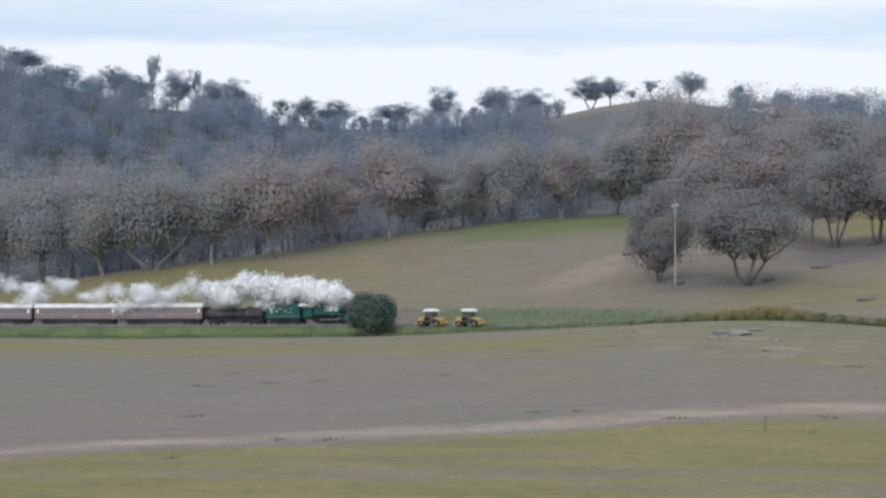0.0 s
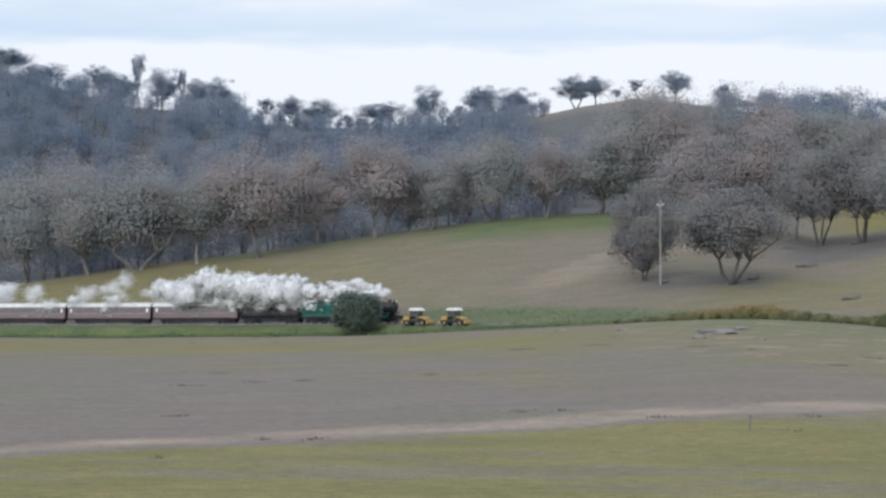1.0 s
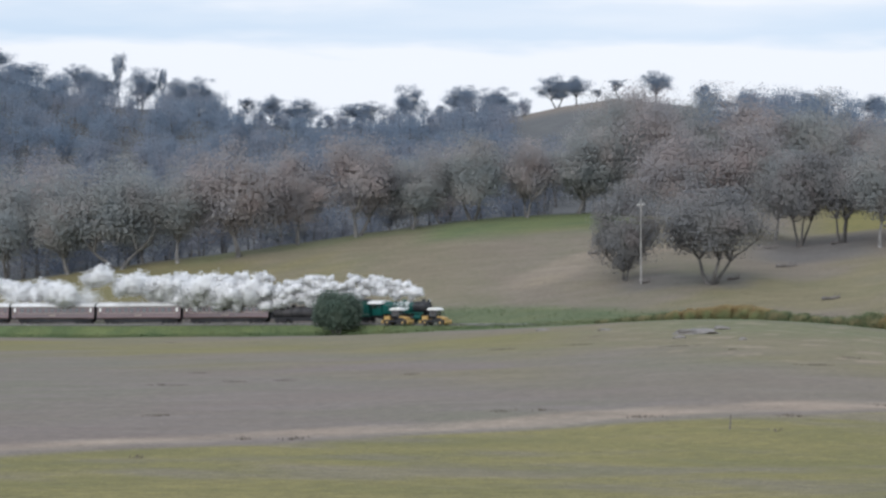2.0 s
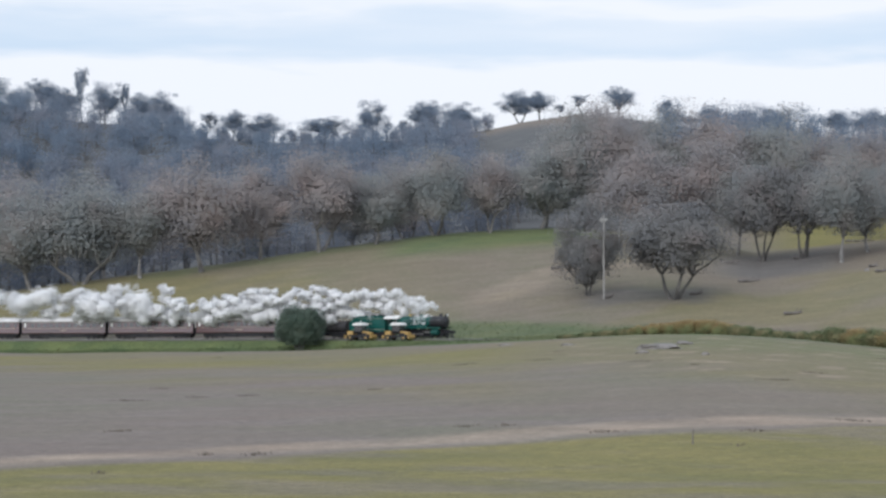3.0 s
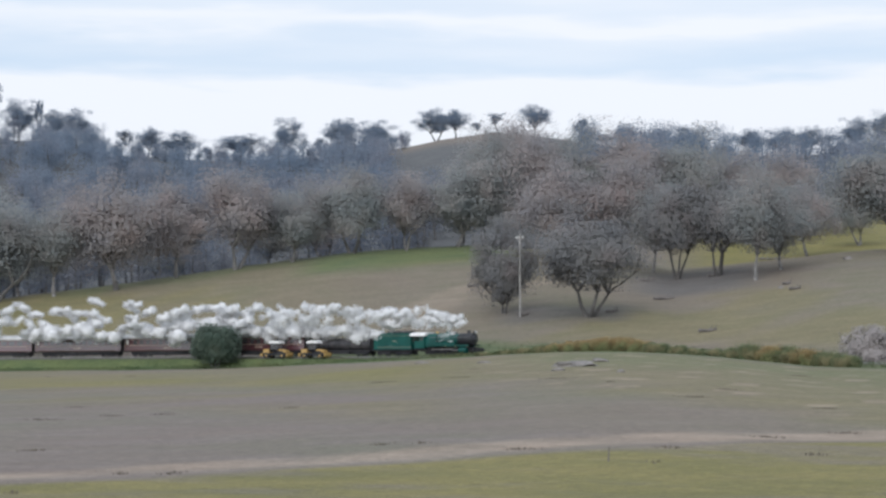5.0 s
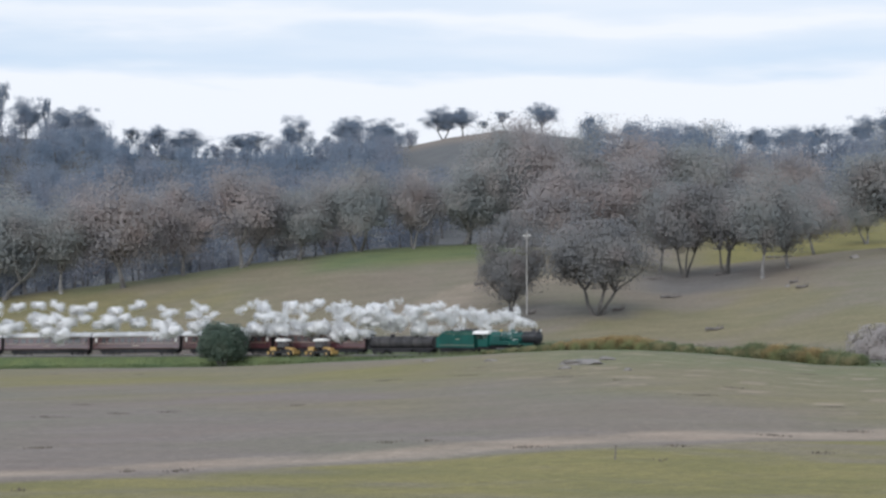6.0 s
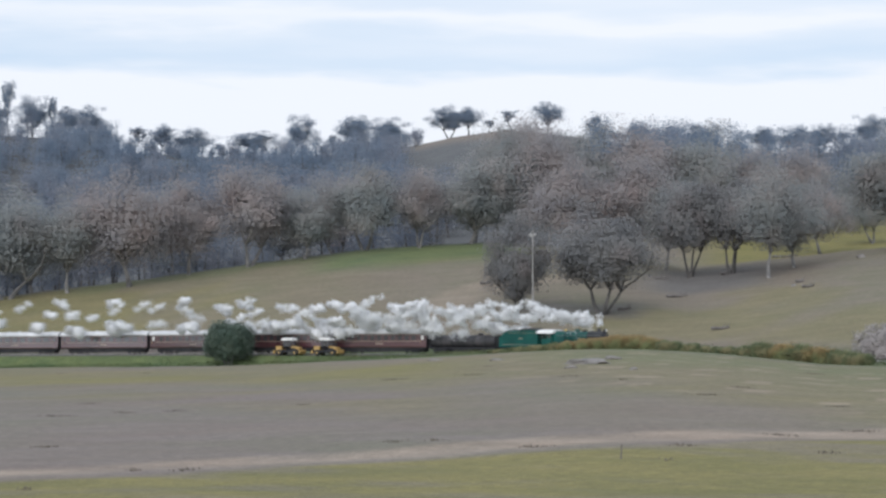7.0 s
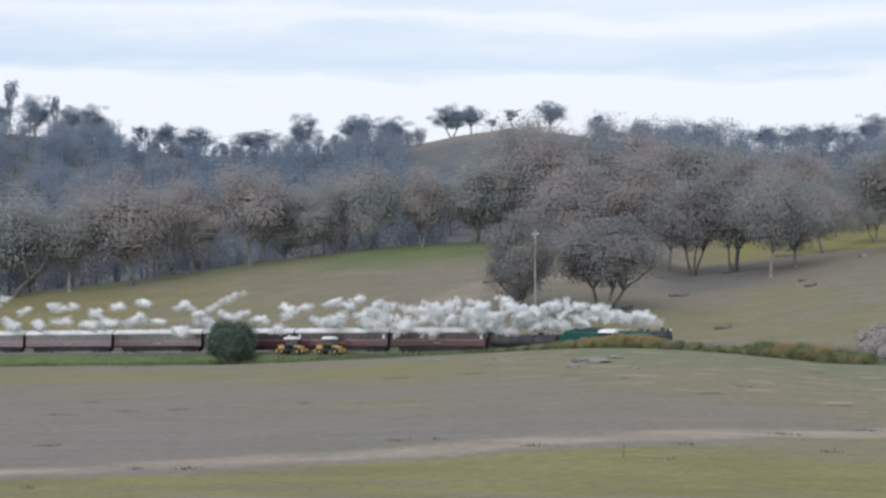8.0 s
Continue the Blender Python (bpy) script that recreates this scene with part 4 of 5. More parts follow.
def locomotive():
    """Green tender engine; x forward, the front buffers near x = 0, the engine behind it."""
    e = empty("steam_locomotive", "green steam locomotive with black smokebox and white cab roof", "locomotive")
    n = 24

    def barrel(x0, x1, r, zc, mat, name, parent, label="", r2=None):
        sh = Shape().tube((x0, 0, zc), (x1, 0, zc), r, r2, n)
        return part(name, sh, mat, parent, label, smooth=True)

    boiler = barrel(-9.3, -3.9, 0.92, 2.72, GREEN, "boiler", e, "green boiler with bands", 0.86)
    part("firebox", Shape().prism([(0.98, 1.5), (1.0, 2.75)] + arc(0.98, 2.75, 0.93, 12)[1:-1] + [(-1.0, 2.75), (-0.98, 1.5)], -10.3, -8.1), GREEN, e, "green firebox casing", smooth=True)
    for x in (-8.0, -6.9, -5.8, -4.7, -3.95):
        r = 0.93 + (-x - 3.9) / 5.4 * 0.05 - 0.04
        part("boiler_band", Shape().tube((x - 0.04, 0, 2.72), (x + 0.04, 0, 2.72), r, n=n, caps=True), BLACK, boiler)
    smokebox = barrel(-3.9, -1.25, 0.93, 2.72, BLACK, "smokebox", e, "sooty black smokebox")
    part("smokebox_door", Shape().tube((-1.25, 0, 2.72), (-1.05, 0, 2.72), 0.78, 0.5, 20), BLACK, smokebox, smooth=True)
    part("chimney", Shape().lathe(-2.3, 0, [(0.42, 3.55), (0.3, 3.7), (0.28, 3.95), (0.36, 4.0), (0.36, 4.06), (0.2, 4.06)], 16), BLACK, smokebox, "short black chimney", smooth=True)
    part("headlight", Shape().tube((-1.35, 0, 3.78), (-0.95, 0, 3.78), 0.2, 0.24, 14).box(-1.2, 0, 3.6, 0.3, 0.2, 0.2), BLACK, smokebox, "electric headlight on the smokebox")
    part("headlight_glass", Shape().tube((-0.955, 0, 3.78), (-0.93, 0, 3.78), 0.2, 0.2, 14), LAMP, smokebox, "pale lamp glass")
    part("steam_dome", Shape().lathe(-6.3, 0, [(0.5, 3.4), (0.44, 3.62), (0.4, 3.8), (0.3, 3.92), (0.1, 3.97)], 14), GREEN, boiler, smooth=True)
    part("sand_dome", Shape().lathe(-4.9, 0, [(0.36, 3.45), (0.34, 3.7), (0.24, 3.8), (0.05, 3.83)], 12), BLACK, boiler, smooth=True)
    part("safety_valve", Shape().lathe(-8.6, 0, [(0.2, 3.6), (0.16, 3.82), (0.2, 3.9), (0.06, 3.94)], 10), BRASS, boiler, "brass safety valve casing")
    for side in (-1, 1):
        part("handrail", Shape().tube((-9.5, side * 0.99, 3.0), (-1.4, side * 0.99, 3.0), 0.025, n=6), STEEL, boiler, "steel handrail")
        board = part("running_board", Shape().box(-5.6, side * 1.12, 1.86, 8.6, 0.66, 0.06), BLACK, e)
        part("valance", Shape().box(-5.6, side * 1.43, 1.76, 8.6, 0.05, 0.2), GREEN, board, "green valance")
        part("splasher", Shape().slab([(-4.4, 1.89), (-4.2, 2.15), (-3.6, 2.25), (-8.8, 2.25), (-9.3, 2.1), (-9.5, 1.89)][::-1], side * 0.86, side * 1.2), GREEN, e)
        cyl = part("cylinder", Shape().tube((-3.3, side * 1.12, 0.98), (-1.9, side * 1.12, 0.98), 0.4, n=16).tube((-3.2, side * 1.05, 1.5), (-2.0, side * 1.05, 1.5), 0.22, n=12), GREEN, e, "green outside cylinder", smooth=True)
        part("piston_rod", Shape().tube((-4.8, side * 1.12, 0.98), (-3.3, side * 1.12, 0.98), 0.05, n=8).box(-4.5, side * 1.12, 1.18, 1.5, 0.1, 0.07), STEEL, cyl, "steel slide bar and rod")
        part("brake_gear", Shape().box(-6.9, side * 0.55, 0.35, 4.6, 0.06, 0.1), UNDER, e)
    # side rods swing round with the wheels
    rods = []
    for side in (-1, 1):
        r = part("coupling_rod", Shape().box(0, 0, 0, 3.9, 0.07, 0.14, 0.02).tube((-1.85, -0.08, 0), (-1.85, 0.08, 0), 0.13, n=10).tube((1.85, -0.08, 0), (1.85, 0.08, 0), 0.13, n=10).tube((0, -0.08, 0), (0, 0.08, 0), 0.13, n=10), STEEL, e, "steel coupling rod")
        rods.append((r, side))
    part("main_frame", Shape().box(-6.2, 0, 1.15, 10.4, 1.3, 0.7).box(-6.3, 0, 0.62, 8.6, 1.1, 0.5).box(-11.2, 0, 1.15, 2.4, 2.2, 0.25), UNDER, e)
    for x in (-1.7, -3.5):
        wheelset(e, x, 0.46)
    for x in (-5.1, -6.95, -8.8):
        wheelset(e, x, 0.84)
    beam = part("buffer_beam", Shape().box(-0.62, 0, 1.06, 0.16, 2.6, 0.5), BLACK, e, "black buffer beam")
    for side in (-0.86, 0.86):
        part("buffer", Shape().tube((-0.55, side, 1.06), (-0.2, side, 1.06), 0.09, n=8).tube((-0.2, side, 1.06), (-0.12, side, 1.06), 0.23, n=12), BLACK, beam)
    pilot = Shape()
    for k in range(9):
        y = -1.05 + 2.1 * k / 8
        pilot.tube((-0.6, y, 0.85), (-0.05 - 0.3 * abs(y), y * 0.9, 0.18), 0.045, n=5)
    part("cowcatcher", pilot.box(-0.28, 0, 0.2, 0.14, 2.0, 0.08), BLACK, e)
    part("front_platform", Shape().box(-1.0, 0, 1.4, 1.0, 2.5, 0.06), BLACK, e)
    # cab
    cab = part("cab", Shape().slab([(-10.2, 1.35), (-10.2, 3.25), (-11.1, 3.25), (-11.1, 2.45), (-12.1, 2.45), (-12.1, 1.35)][::-1], 1.33, 1.39).slab([(-10.2, 1.35), (-10.2, 3.25), (-11.1, 3.25), (-11.1, 2.45), (-12.1, 2.45), (-12.1, 1.35)][::-1], -1.39, -1.33).box(-10.23, 0, 2.3, 0.06, 2.66, 1.9).box(-11.15, 0, 1.36, 1.9, 2.7, 0.06), GREEN, e, "green cab with open rear")
    part("cab_roof", Shape().prism(arc(1.5, 3.25, 0.6, 12), -13.1, -10.0), CANOPY, cab, "white cab roof", smooth=True)
    for side in (-1, 1):
        part("cab_post", Shape().tube((-12.1, side * 1.34, 2.4), (-12.1, side * 1.34, 3.3), 0.03, n=6), STEEL, cab)
        part("cab_window", Shape().box(-10.65, side * 1.4, 2.85, 0.55, 0.03, 0.5), GLASS, cab, "dark cab side window")
    # tender, fixed to the engine
    tender = part("tender_tank", Shape().slab([(-12.95, 1.15), (-12.95, 3.55), (-13.4, 3.72), (-18.4, 3.72), (-19.3, 3.5), (-20.5, 2.55), (-20.5, 1.15)][::-1], -1.38, 1.38), GREEN, e, "tall green tender side")
    part("coal_load", Shape().prism([(1.1, 3.6), (0.7, 3.95), (0.1, 4.08), (-0.6, 3.92), (-1.1, 3.6)], -18.2, -13.5), COAL, tender, "heaped black coal")
    for side in (-1, 1):
        part("tender_lining", Shape().box(-16.0, side * 1.395, 3.3, 5.6, 0.02, 0.03).box(-16.3, side * 1.395, 1.5, 7.0, 0.02, 0.05), CREAM, tender, "thin cream lining")
        bars = Shape()
        for k in range(4):
            bars.box(-16.5 + 0.22 * k, side * 1.396, 2.45, 0.12, 0.02, 0.16)
        part("number_bars", bars, CREAM, tender, "small cream number bars")
    part("tender_frame", Shape().box(-16.7, 0, 1.0, 7.7, 2.4, 0.28).box(-16.7, 0, 0.66, 7.0, 1.3, 0.5), UNDER, e)
    for x in (-14.7, -18.7):
        bogie(e, x, 1.9)
    part("rear_lamp", Shape().lathe(-20.45, 0.9, [(0.1, 2.6), (0.1, 2.85), (0.05, 2.95)], 8), BLACK, tender)
    for side in (-0.86, 0.86):
        part("buffer", Shape().tube((-20.5, side, 1.05), (-20.8, side, 1.05), 0.09, n=8).tube((-20.75, side, 1.05), (-20.82, side, 1.05), 0.23, n=12), BLACK, e)
    return e, rods


engine, side_rods = locomotive()
wagon = water_wagon()
cars = [carriage(MAROON, 0 if k < 3 else 1) for k in range(8)]
SPEED, FRONT_AT_START = 11.351, 57.53


def chord(s, reach):
    """Pose of a vehicle whose middle is s metres along the line and whose bogies stand reach metres before and behind."""
    a, b = track_pose(s - reach).translation, track_pose(s + reach).translation
    d = b - a
    return Matrix.Translation((a + b) / 2) @ d.to_track_quat("X", "Z").to_matrix().to_4x4()


# ---- steam ----
def puff_mesh(seed, long, radius, mat, flakes, size=0.34):
    """A loose billow: many small white flecks gathered in rounded lobes."""
    rng = np.random.default_rng(seed)
    lobes = max(5, int(9 * long / 2.2))
    c = np.stack([rng.uniform(-0.72, 0.72, lobes) * long, rng.uniform(-0.45, 0.45, lobes) * radius, rng.uniform(-0.5, 0.5, lobes) * radius], 1)
    r = radius * rng.uniform(0.28, 0.5, lobes)
    me = cloud_mesh("puff", c, r, flakes // lobes, size, mat, rng, 0.95, 0.8, (0, 0, 0), 0.5, 0.0, 1.0, 1.5)
    return me


plume = empty("steam_plume", "billowing white steam blown back over the moving train", "steam")
drift = empty("drifting_steam", "ragged white steam drifting over the carriages", "steam")
SMALL = [puff_mesh(100 + k, 2.0, 0.7, STEAM, 1250, 0.13) for k in range(6)]
SMALL_THIN = [puff_mesh(110 + k, 2.3, 0.7, MIST, 800, 0.085) for k in range(6)]
MIDDLE = [puff_mesh(120 + k, 2.3, 0.98, STEAM, 1650, 0.16) for k in range(8)]
BIG = [puff_mesh(140 + k, 3.4, 1.75, STEAM, 2400, 0.2) for k in range(8)]
WISP = [puff_mesh(160 + k, 3.0, 1.0, MIST, 1000, 0.085) for k in range(6)]
WISP_BIG = [puff_mesh(180 + k, 3.6, 1.7, MIST, 1300, 0.095) for k in range(5)]
PUFFS = []


def plume_puffs():
    """Small puffs leave the chimney and large ones join over the tender, each at its own moment; those not yet out ride inside."""
    rng = np.random.default_rng(9)

    def one(choice, born, home):
        ob = part("puff", choice[int(rng.integers(0, len(choice)))], STEAM, plume if home == "chimney" else drift)
        low = 0.0 if choice in (WISP, WISP_BIG) else 0.17
        PUFFS.append((ob, born, rng.uniform(-1, 1), rng.uniform(-1, 1), rng.uniform(0, 6.28), rng.uniform(low, 1), home))

    t = -6.0
    while t < -0.1:  # out before the start
        thin = t < -1.9
        one((WISP if rng.random() < 0.5 else WISP_BIG) if rng.random() < (0.9 if thin else 0.08) else BIG, t, "early")
        t += 0.085 if thin else 0.06
    for k in range(7):
        one(WISP_BIG, -4.35 + 0.05 * k, "high")
    t = -0.7
    while t < 7.98:
        one(SMALL_THIN if rng.random() < (0.92 if t > 5.2 else 0.7 if t > 2.5 else 0.05) else SMALL, t, "chimney")
        t += 0.034 if t < 2.5 else 0.05 if t < 4.0 else 0.045
    t = -0.4
    while t < 8.3:
        share, gap = (0.96, 0.058) if t < 2.6 else (0.8, 0.095) if t < 4.7 else (0.3, 0.2)
        one(MIDDLE if rng.random() < share else WISP, t, "tender")
        t += gap


plume_puffs()
WIND = Vector((-4.9, 2.6, 0))


def puff_place(t, born, a, b, turn, c, home):
    """Where a puff is at t seconds: inside the engine before it is born, then carried back by the wind."""
    m = chord(FRONT_AT_START + SPEED * min(t, born) - 10.0, 8.0) @ Matrix.Translation((10, 0, 0))
    roll = Matrix.Rotation(turn, 4, "X")
    inside = Vector((-6.5 + 0.3 * a, 0, 2.72)) if home != "tender" else Vector((-16.3 + 0.6 * a, 0, 2.43))
    if t <= born:
        return m @ Matrix.Translation(inside) @ roll
    age = t - born
    if home != "tender":
        p = m @ Vector((-3.4, 0, 4.7))
        rise = 2.0 * (1 - math.exp(-age / 0.16)) + 0.2 * age
        old = age
    else:
        p = m @ Vector((inside.x, 0, 3.2))
        rise = 1.45 * (1 - math.exp(-age / 0.25)) + 0.22 * age
        old = age + 0.8
    p = p + WIND * (age + (3.4 if home == "tender" or c > 0.27 else 1.0) * max(0.0, age - 2.5) ** 2)  # faster as it climbs
    p.z += rise * ((0.64 + 0.64 * b) if home == "chimney" else (0.42 + 0.58 * b)) + (0.34 * c - 0.12) * min(age, 6) * (1.7 if b > 0.7 else 1.0)
    if home == "high":
        p.z += (1.6 + 0.5 * a) * min(age, 5)
    p.x += (1.1 * a + 0.5 * b) * min(age, 3.0) * 0.7
    p.y += 0.6 * a * min(age, 2.0) - 0.7 * min(age, 2.0)
    if c < 0.16 and old > 1.5 and born < 2.0:  # a few curls sink beside the coaches
        k = min((old - 1.5) / 1.5, 1.0)
        p.z -= 2.0 * k
        p.y -= 0.5 * k
    way = Matrix.Rotation(-heading(60) + 0.25 * b, 4, "Z") @ Matrix.Rotation((0.55 if home == "chimney" else 0.35) * a, 4, "Y") @ Matrix.Rotation(turn + 0.25 * b * age, 4, "X")
    return Matrix.Translation(p) @ way


# ---- things along the line ----
def machine(x, y, turn):
    """Yellow track machine with a white sun canopy."""
    e = empty("track_machine", "yellow track maintenance machine with white canopy", "work machine", "machines beside the line")
    part("chassis", Shape().box(0, 0, 0.72, 4.6, 1.5, 0.35, 0.1).box(0.9, 0, 1.05, 1.2, 1.3, 0.4, 0.12), UNDER, e, "oily black chassis")
    part("engine_hood", Shape().slab([(0.55, 1.1), (0.55, 1.55), (1.8, 1.42), (2.1, 1.2), (2.1, 1.0)][::-1], -0.55, 0.55), YELLOW, e, "yellow engine hood")
    part("tool_box", Shape().box(-1.7, 0, 1.2, 1.1, 1.5, 0.7, 0.06), YELLOW, e, "yellow tool box")
    part("seat", Shape().box(-0.4, 0, 1.15, 0.5, 0.9, 0.15).box(-0.65, 0, 1.5, 0.12, 0.9, 0.6), BLACK, e)
    part("cab_back", Shape().box(-0.85, 0, 1.85, 0.06, 1.35, 1.3), BLACK, e, "dark cab panel")
    part("windscreen", Shape().box(0.58, 0, 2.05, 0.04, 1.3, 0.85), GLASS, e, "dark windscreen")
    for py in (-0.66, 0.66):
        part("cab_side", Shape().box(-0.13, py, 1.98, 1.38, 0.04, 0.95), GLASS, e, "dark cab side pane")
    for px in (-0.85, 0.6):
        for py in (-0.68, 0.68):
            part("canopy_post", Shape().tube((px, py, 0.9), (px, py, 2.62), 0.05, n=6), BLACK, e)
    part("canopy", Shape().slab([(-1.15, 2.5), (-1.05, 2.78), (-0.5, 2.94), (0.35, 2.94), (0.85, 2.78), (0.98, 2.5)], -0.88, 0.88), CANOPY, e, "white sheet canopy")
    part("exhaust", Shape().tube((1.4, 0.3, 1.6), (1.4, 0.3, 2.2), 0.05, n=6), BLACK, e)
    part("blade", Shape().slab([(2.35, 0.25), (2.55, 0.6), (2.45, 1.0), (2.35, 1.0)], -1.0, 1.0).box(-2.55, 0, 0.6, 0.3, 1.7, 0.5), YELLOW, e, "yellow work head")
    for px in (-1.5, 1.5):
        for py in (-0.85, 0.85):
            w = part("wheel", Shape().tube((px, py - 0.16, 0.5), (px, py + 0.16, 0.5), 0.5, n=16), RUBBER, e, smooth=True)
            part("rim", Shape().tube((px, py - 0.18, 0.5), (px, py + 0.18, 0.5), 0.17, n=12), YELLOW, w)
    e.matrix_basis = Matrix.Translation((x, y, float(land(x, y)) + 0.02)) @ Matrix.Rotation(turn, 4, "Z")


machine(-25.2, 335.0, radians(-28))
machine(-18.7, 330.6, radians(-30))


def power_pole(x, y, height):
    e = empty("power_pole", "weathered grey timber power pole on the grassy slope", "power pole")
    part("pole", Shape().tube((0, 0, -1), (0, 0, height), 0.2, 0.13, 10), POLE, e, smooth=True)
    arm = part("crossarm", Shape().box(0, 0, height - 0.9, 0.12, 1.5, 0.14), POLE, e)
    for py in (-0.65, -0.3, 0.3, 0.65):
        part("insulator", Shape().lathe(0, py, [(0.05, height - 0.83), (0.09, height - 0.75), (0.05, height - 0.6)], 8), LAMP, arm, "pale insulator")
    part("brace", Shape().tube((0.1, 0, height - 2.0), (0.1, -0.6, height - 0.95), 0.03, n=5).tube((0.1, 0, height - 2.0), (0.1, 0.6, height - 0.95), 0.03, n=5), STEEL, arm)
    part("switch_box", Shape().box(0.25, 0, height - 2.2, 0.25, 0.35, 0.45, 0.04), POLE, e)
    e.matrix_basis = Matrix.Translation((x, y, float(land(x, y)))) @ Matrix.Rotation(radians(60), 4, "Z")


power_pole(16.1, 364.5, 15.0)

shrub("pale_bush", 58.0, 268.0, 9.2, 6.0, 5.6, PALE_LEAF, "pale grey-white leafless bush beside the railway", "bush", 81, 60, 200, 0.15, 4, 0.16)


def beside(s, out):
    """A place out metres from the line, on the near side."""
    m = track_pose(s) @ Vector((0, -out, 0))
    return m.x, m.y


SCRUB = [(116, 8.4, 5, 0.5, 1), (120, 8.0, 5, 0.6, 1), (123.6, 8.4, 5, 0.75, 1), (127, 8.2, 5, 0.9, 1), (130, 8.4, 5, 1.1, 0), (133, 8.6, 6, 1.35, 0), (136, 8.4, 6, 1.6, 0), (139, 8.6, 6, 1.8, 0), (142, 8.4, 6, 1.75, 0), (145, 8.6, 6, 1.5, 0), (148, 8.4, 5, 1.3, 1), (152, 8.2, 4, 1.0, 1), (155.5, 8.4, 5, 0.8, 1), (159, 8.6, 5, 0.85, 1), (162.3, 8.4, 5, 1.2, 1),
         (165, 8.4, 5, 1.9, 1), (168.5, 8.6, 5, 2.0, 0), (171.5, 8.4, 5, 2.1, 1), (174.5, 8.6, 5, 2.0, 0), (178, 8.6, 5, 1.8, 1), (181, 9.0, 5, 1.5, 1)]
for k, (s, out, w, h, green) in enumerate(SCRUB):
    x, y = beside(s + 6.3, out)
    shrub("scrub", x, y, w, 4.2, 1.0 * h, SCRUB_LEAF if green else RUST_LEAF, "low green scrub on the railway bank" if green else "low rusty orange scrub on the railway bank", "scrub", 90 + k, 60, 190, 0.11, 3, 0.0, -heading(s), 2.4)


def tussocks(places):
    """Clumps of dead grass blades strewn over the paddock, in one mesh."""
    rng = np.random.default_rng(500)
    sh = Shape()
    for x, y, width, height in places:
        n = int(26 * width)
        for px in rng.normal(0, width * 0.22, n):
            py, h = rng.normal(0, 0.3), 0.7 * height * rng.uniform(0.35, 1.0)
            lx, ly = rng.normal(0, 0.5, 2) * h
            gx, gy = x + px, y + py
            gz = float(land(gx, gy)) - 0.03
            sh.add([(gx - 0.03, gy, gz), (gx + 0.03, gy, gz), (gx + lx * 0.5 + 0.02, gy + ly * 0.5, gz + h * 0.65), (gx + lx, gy + ly, gz + h)], [(0, 1, 2), (0, 2, 3)])
    tagged(new("dead_grass", sh.mesh("dead_grass", TUSSOCK)), "dark dead grass tussocks scattered over the paddock", "grass", kind="stuff")


TUSSOCK = material("dead_grass", [(0.112, 0.099, 0.084), (0.175, 0.151, 0.122)], 1.0, 0.95, fine=0.3, translucent=0.3)
FIRST = [(-19.3, 98.5, 1.6, 0.24), (-10.2, 80.5, 1.0, 0.24), (4.1, 91.5, 2.2, 0.24), (10.8, 92.0, 1.4, 0.24), (-4.6, 197.5, 3.2, 0.24), (-10.3, 149.5, 1.6, 0.24), (18.3, 141.5, 3.0, 0.24), (-18.7, 143.5, 2.4, 0.24), (-25.9, 136.5, 3, 0.24), (-22.1, 142.5, 2, 0.24), (11.4, 181.0, 3.5, 0.24), (-27.5, 158.5, 2, 0.24), (2.6, 201.0, 3, 0.24), (23.3, 159.5, 2, 0.24)]
MORE = [(4.8, 226.5, 1.6, 0.24), (9.2, 83.5, 0.6, 0.24), (16.8, 89.5, 1.2, 0.24), (26.0, 134.5, 2, 0.24), (-12.2, 80.5, 0.8, 0.24), (-14.2, 69.5, 0.6, 0.24), (37.6, 206.5, 2.2, 0.24), (-2.3, 96.5, 1.2, 0.24), (-56.1, 299.5, 2, 0.24), (-40.6, 279.0, 2, 0.24), (-0.4, 96.5, 1.2, 0.24), (16.8, 101.5, 2, 0.24), (22.2, 108.5, 2.5, 0.24), (15.1, 171.5, 1.2, 0.24)]
tussocks(FIRST + MORE)


def fallen_log(x, y, length, turn, seed):
    rng = np.random.default_rng(seed)
    sh = Shape()
    p = Vector((-length / 2, 0, 0.25))
    r = 0.28
    for k in range(5):
        q = p + Vector((length / 5, rng.normal(0, 0.12), 0.12 if k > 2 else 0.0))
        sh.tube(p, q, r, r * 0.88, 8)
        p, r = q, r * 0.88
    sh.tube((length * 0.1, 0, 0.35), (length * 0.3, 0.3, 1.1), 0.1, 0.04, 6).tube((length * 0.3, 0, 0.4), (length * 0.52, -0.4, 1.2), 0.08, 0.03, 6)
    ob = new("fallen_log", sh.mesh("fallen_log", DEAD, True))
    ob.matrix_basis = Matrix.Translation((x, y, float(land(x, y)))) @ Matrix.Rotation(turn, 4, "Z")
    tagged(ob, "grey fallen log lying on the grass", "log", "fallen timber")


for k, spec in enumerate([(44.3, 385.5, 4.2, 0.3), (44.2, 417.5, 4.5, -0.4), (45.2, 331.5, 3.0, 0.1), (80.5, 478.5, 6, -0.1), (67.4, 375.5, 2.5, 0.2), (8.5, 403.5, 2.2, 0.4), (16.8, 365.0, 2.0, 0.2), (58.1, 421.5, 2.2, 0.9), (67.8, 386.5, 1.6, 0.1), (32.6, 365.5, 2.4, -0.2)]):
    fallen_log(*spec, 600 + k)


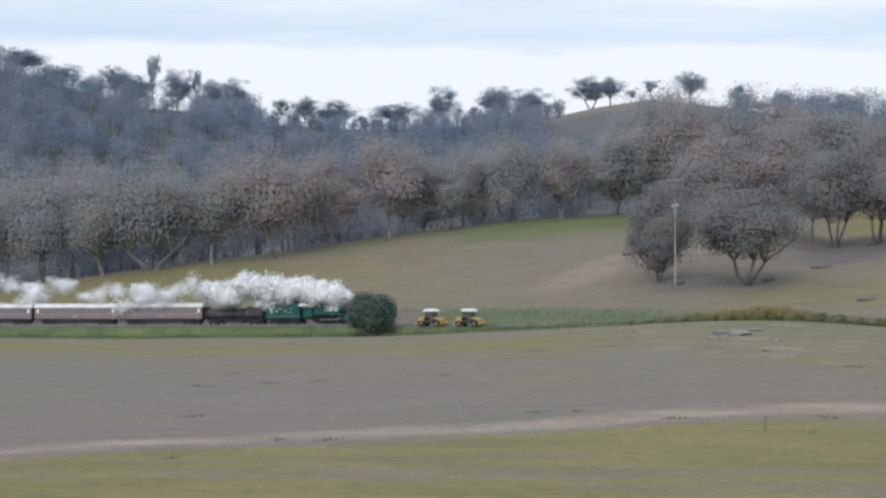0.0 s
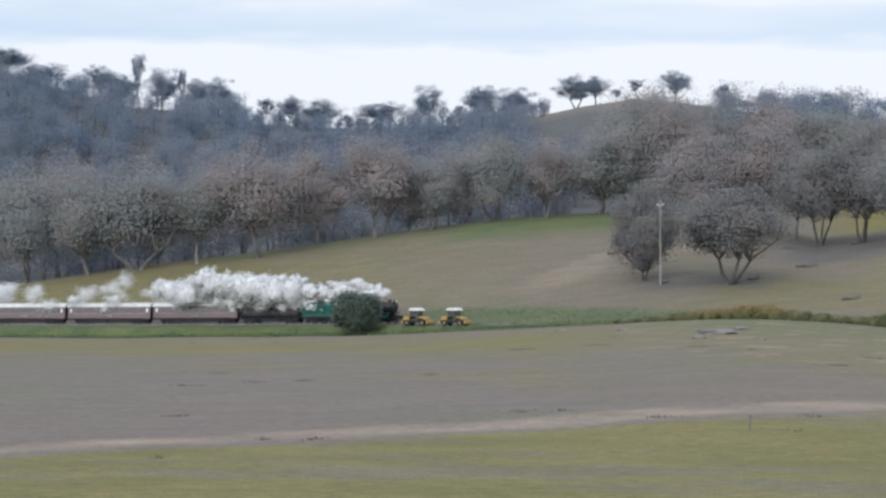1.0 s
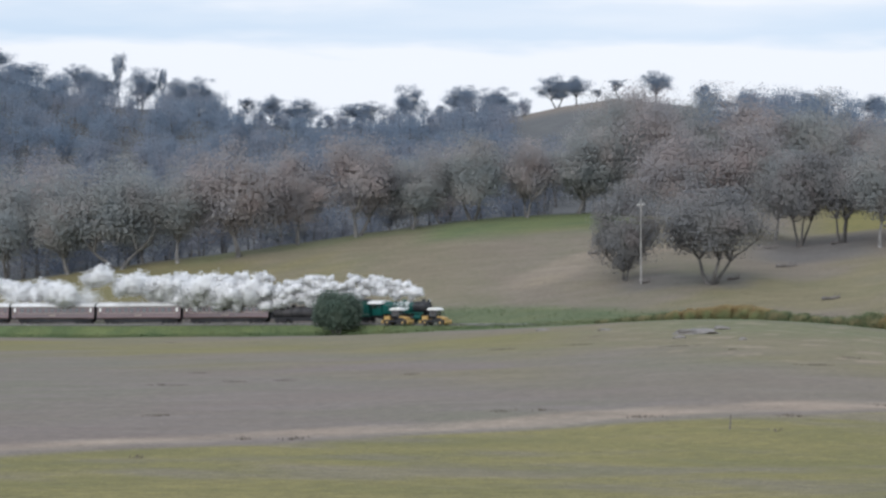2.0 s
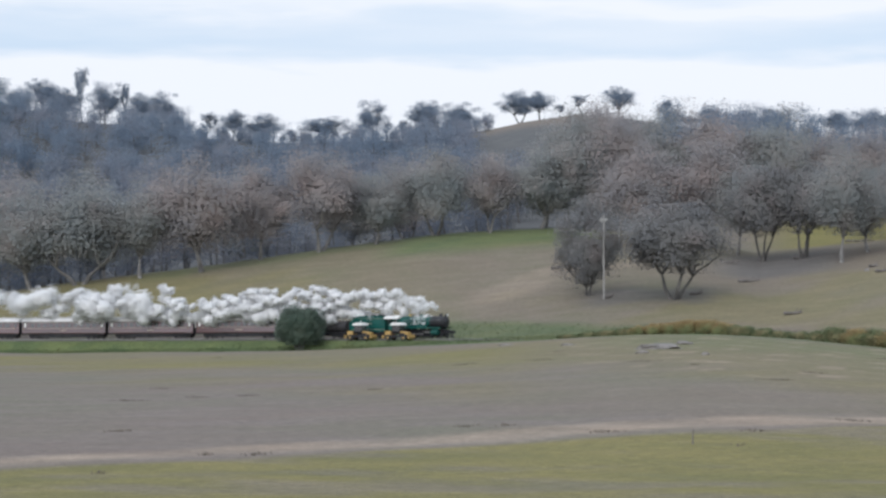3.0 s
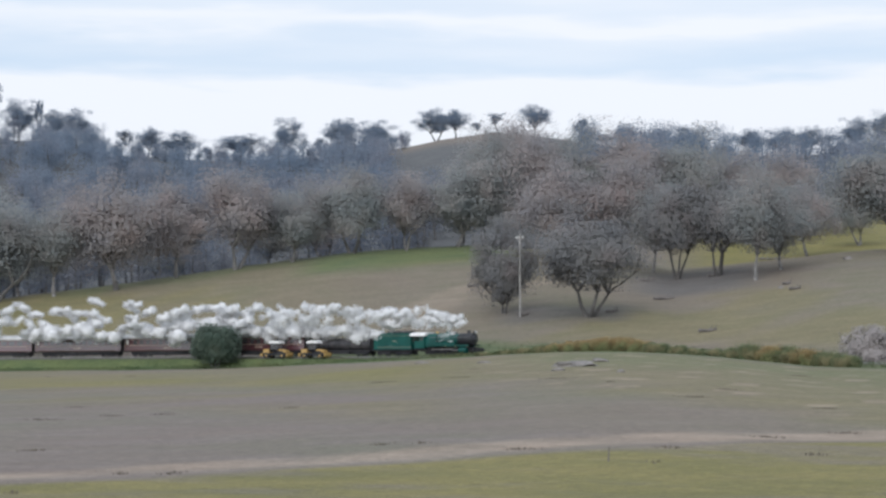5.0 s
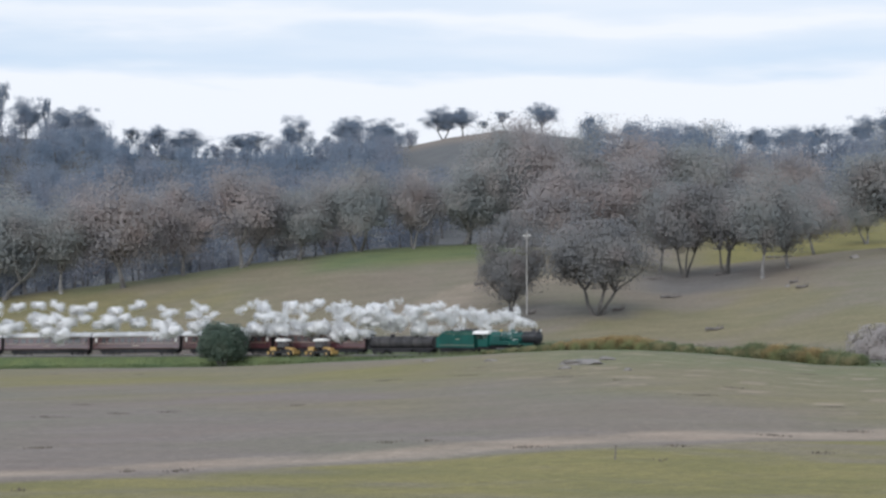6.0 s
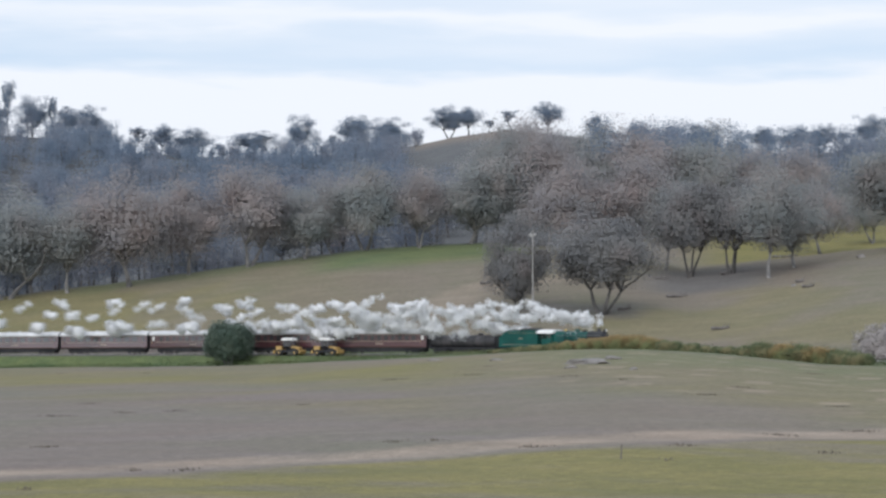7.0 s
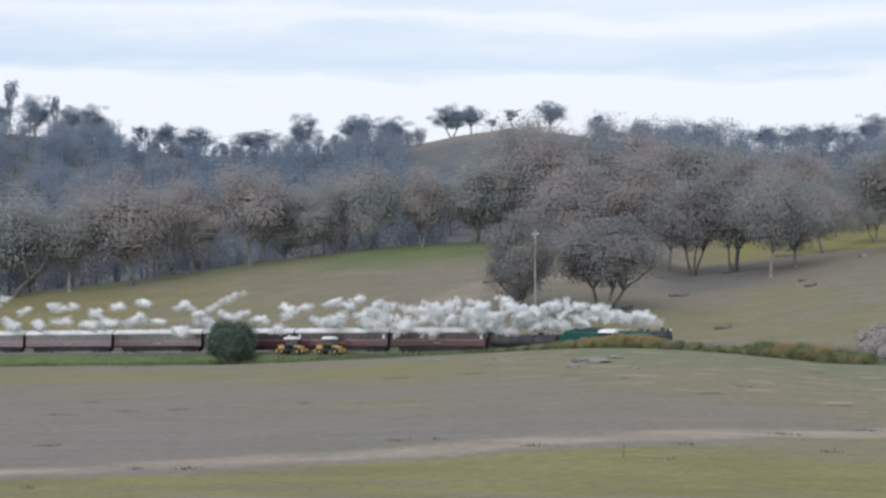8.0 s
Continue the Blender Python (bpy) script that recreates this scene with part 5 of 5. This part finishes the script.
def boulder(x, y, w, h, seed):
    bm = bmesh.new()
    bmesh.ops.create_icosphere(bm, subdivisions=3, radius=1.0)
    for v in bm.verts:
        k = 0.8 + 0.35 * noise.noise(v.co * 1.3 + Vector((seed, 0, 0))) + 0.12 * noise.noise(v.co * 4 + Vector((0, seed, 0)))
        v.co = Vector((v.co.x * w * k, v.co.y * w * 0.7 * k, v.co.z * h * k))
    me = bpy.data.meshes.new("boulder")
    bm.to_mesh(me)
    bm.free()
    me.materials.append(STONE)
    ob = new("boulder", me)
    ob.location = (x, y, float(land(x, y)) + h * 0.15)
    tagged(ob, "low grey granite boulder in the grass", "boulder", "boulders beside the line")


for k, spec in enumerate([(15.6, 219.5, 3.0, 0.6), (19.4, 232.5, 1.2, 0.4), (13.0, 207.5, 0.9, 0.3), (6.7, 252.0, 1.1, 0.25), (86.4, 420.0, 1.2, 0.7), (65.7, 381.0, 0.7, 0.4), (-1.1, 278.5, 1.2, 0.2), (18.7, 200.0, 0.5, 0.3)]):
    boulder(*spec, 700 + k)


def fence_stick(x, y, h):
    sh = Shape().tube((0, 0, -0.3), (0.06, 0, h), 0.035, 0.03, 6)
    ob = new("fence_post", sh.mesh("fence_post", DEAD))
    ob.location = (x, y, float(land(x, y)))
    tagged(ob, "thin weathered steel post in the paddock", "fence post")


fence_stick(7.30, 84.00, 0.62)


def verge_grass():
    """Rank grass on the railway bank, in one sheet of blades."""
    rng = np.random.default_rng(3)
    n = 16000
    s, out = rng.uniform(-150, 215, n), rng.uniform(4.4, 11.0, n)
    far = rng.random(n) < 0.4
    out = np.where(far, -rng.uniform(3, 20, n), out)
    k = radians(TRACK_BEND)
    a = radians(TRACK_TURN) + k * s
    x = TRACK_X + (np.sin(a) - math.sin(radians(TRACK_TURN))) / k - np.sin(a) * out
    y = TRACK_Y + (np.cos(a) - math.cos(radians(TRACK_TURN))) / k - np.cos(a) * out
    z = land(x, y)
    p = np.stack([x, y, z + 0.18], 1)
    me = cloud_mesh("verge_grass", p, np.full(n, 0.8), 6, 0.14, SCRUB_LEAF, rng, 0.6, 0.3, p - np.array([0, 0, 2.0]))
    me.materials.clear()
    me.materials.append(GRASS)
    tagged(new("verge_grass", me), "rank green grass on the railway bank", "grass", kind="stuff")


GRASS = material("rank_grass", [(0.086, 0.135, 0.061), (0.119, 0.163, 0.068), (0.165, 0.180, 0.078)], 0.08, 0.85, spread=0.18, fine=0.12, translucent=0.3, island=True)
verge_grass()


# ---- motions ----
def motions():
    times = [0.5 * k for k in range(17)]
    walk(engine, [(t, chord(FRONT_AT_START + SPEED * t - 10, 8.0) @ Matrix.Translation((10, 0, 0))) for t in times])
    walk(wagon, [(t, chord(FRONT_AT_START + SPEED * t - 20.9 - 7.05, 4.6)) for t in times])
    for k, car in enumerate(cars):
        walk(car, [(t, chord(FRONT_AT_START + SPEED * t - 35.06 - CAR_PITCH * (k + 0.5) + 0.3, 6.4)) for t in times])
    for w, x, radius in ROLLING:
        step = 0.1 if radius > 0.6 else 1 / 18
        count = math.ceil(8.0 / step)
        walk(w, [(min(k * step, 8.0), Matrix.Translation((x, 0, radius)) @ Matrix.Rotation(SPEED * min(k * step, 8.0) / radius, 4, "Y")) for k in range(count + 1)])
    for rod, side in side_rods:
        rows = []
        for k in range(81):
            a = SPEED * 0.1 * k / 0.84 + (0 if side > 0 else math.pi / 2)
            rows.append((0.1 * k, Matrix.Translation((-6.95 + 0.32 * math.sin(a), side * 0.92, 0.84 + 0.32 * math.cos(a)))))
        walk(rod, rows)
    for ob, born, a, b, turn, c, home in PUFFS:
        stops = {0.0, 8.0}
        for t in (born, born + 0.12, born + 0.3, born + 0.7, born + 1.5, born + 3.0, born + 5.0):
            if 0 < t < 8:
                stops.add(round(t * 30) / 30)
        for k in range(1, 16):
            if 0.5 * k < born:
                stops.add(0.5 * k)
        walk(ob, [(t, puff_place(t, born, a, b, turn, c, home)) for t in sorted(stops)])


motions()
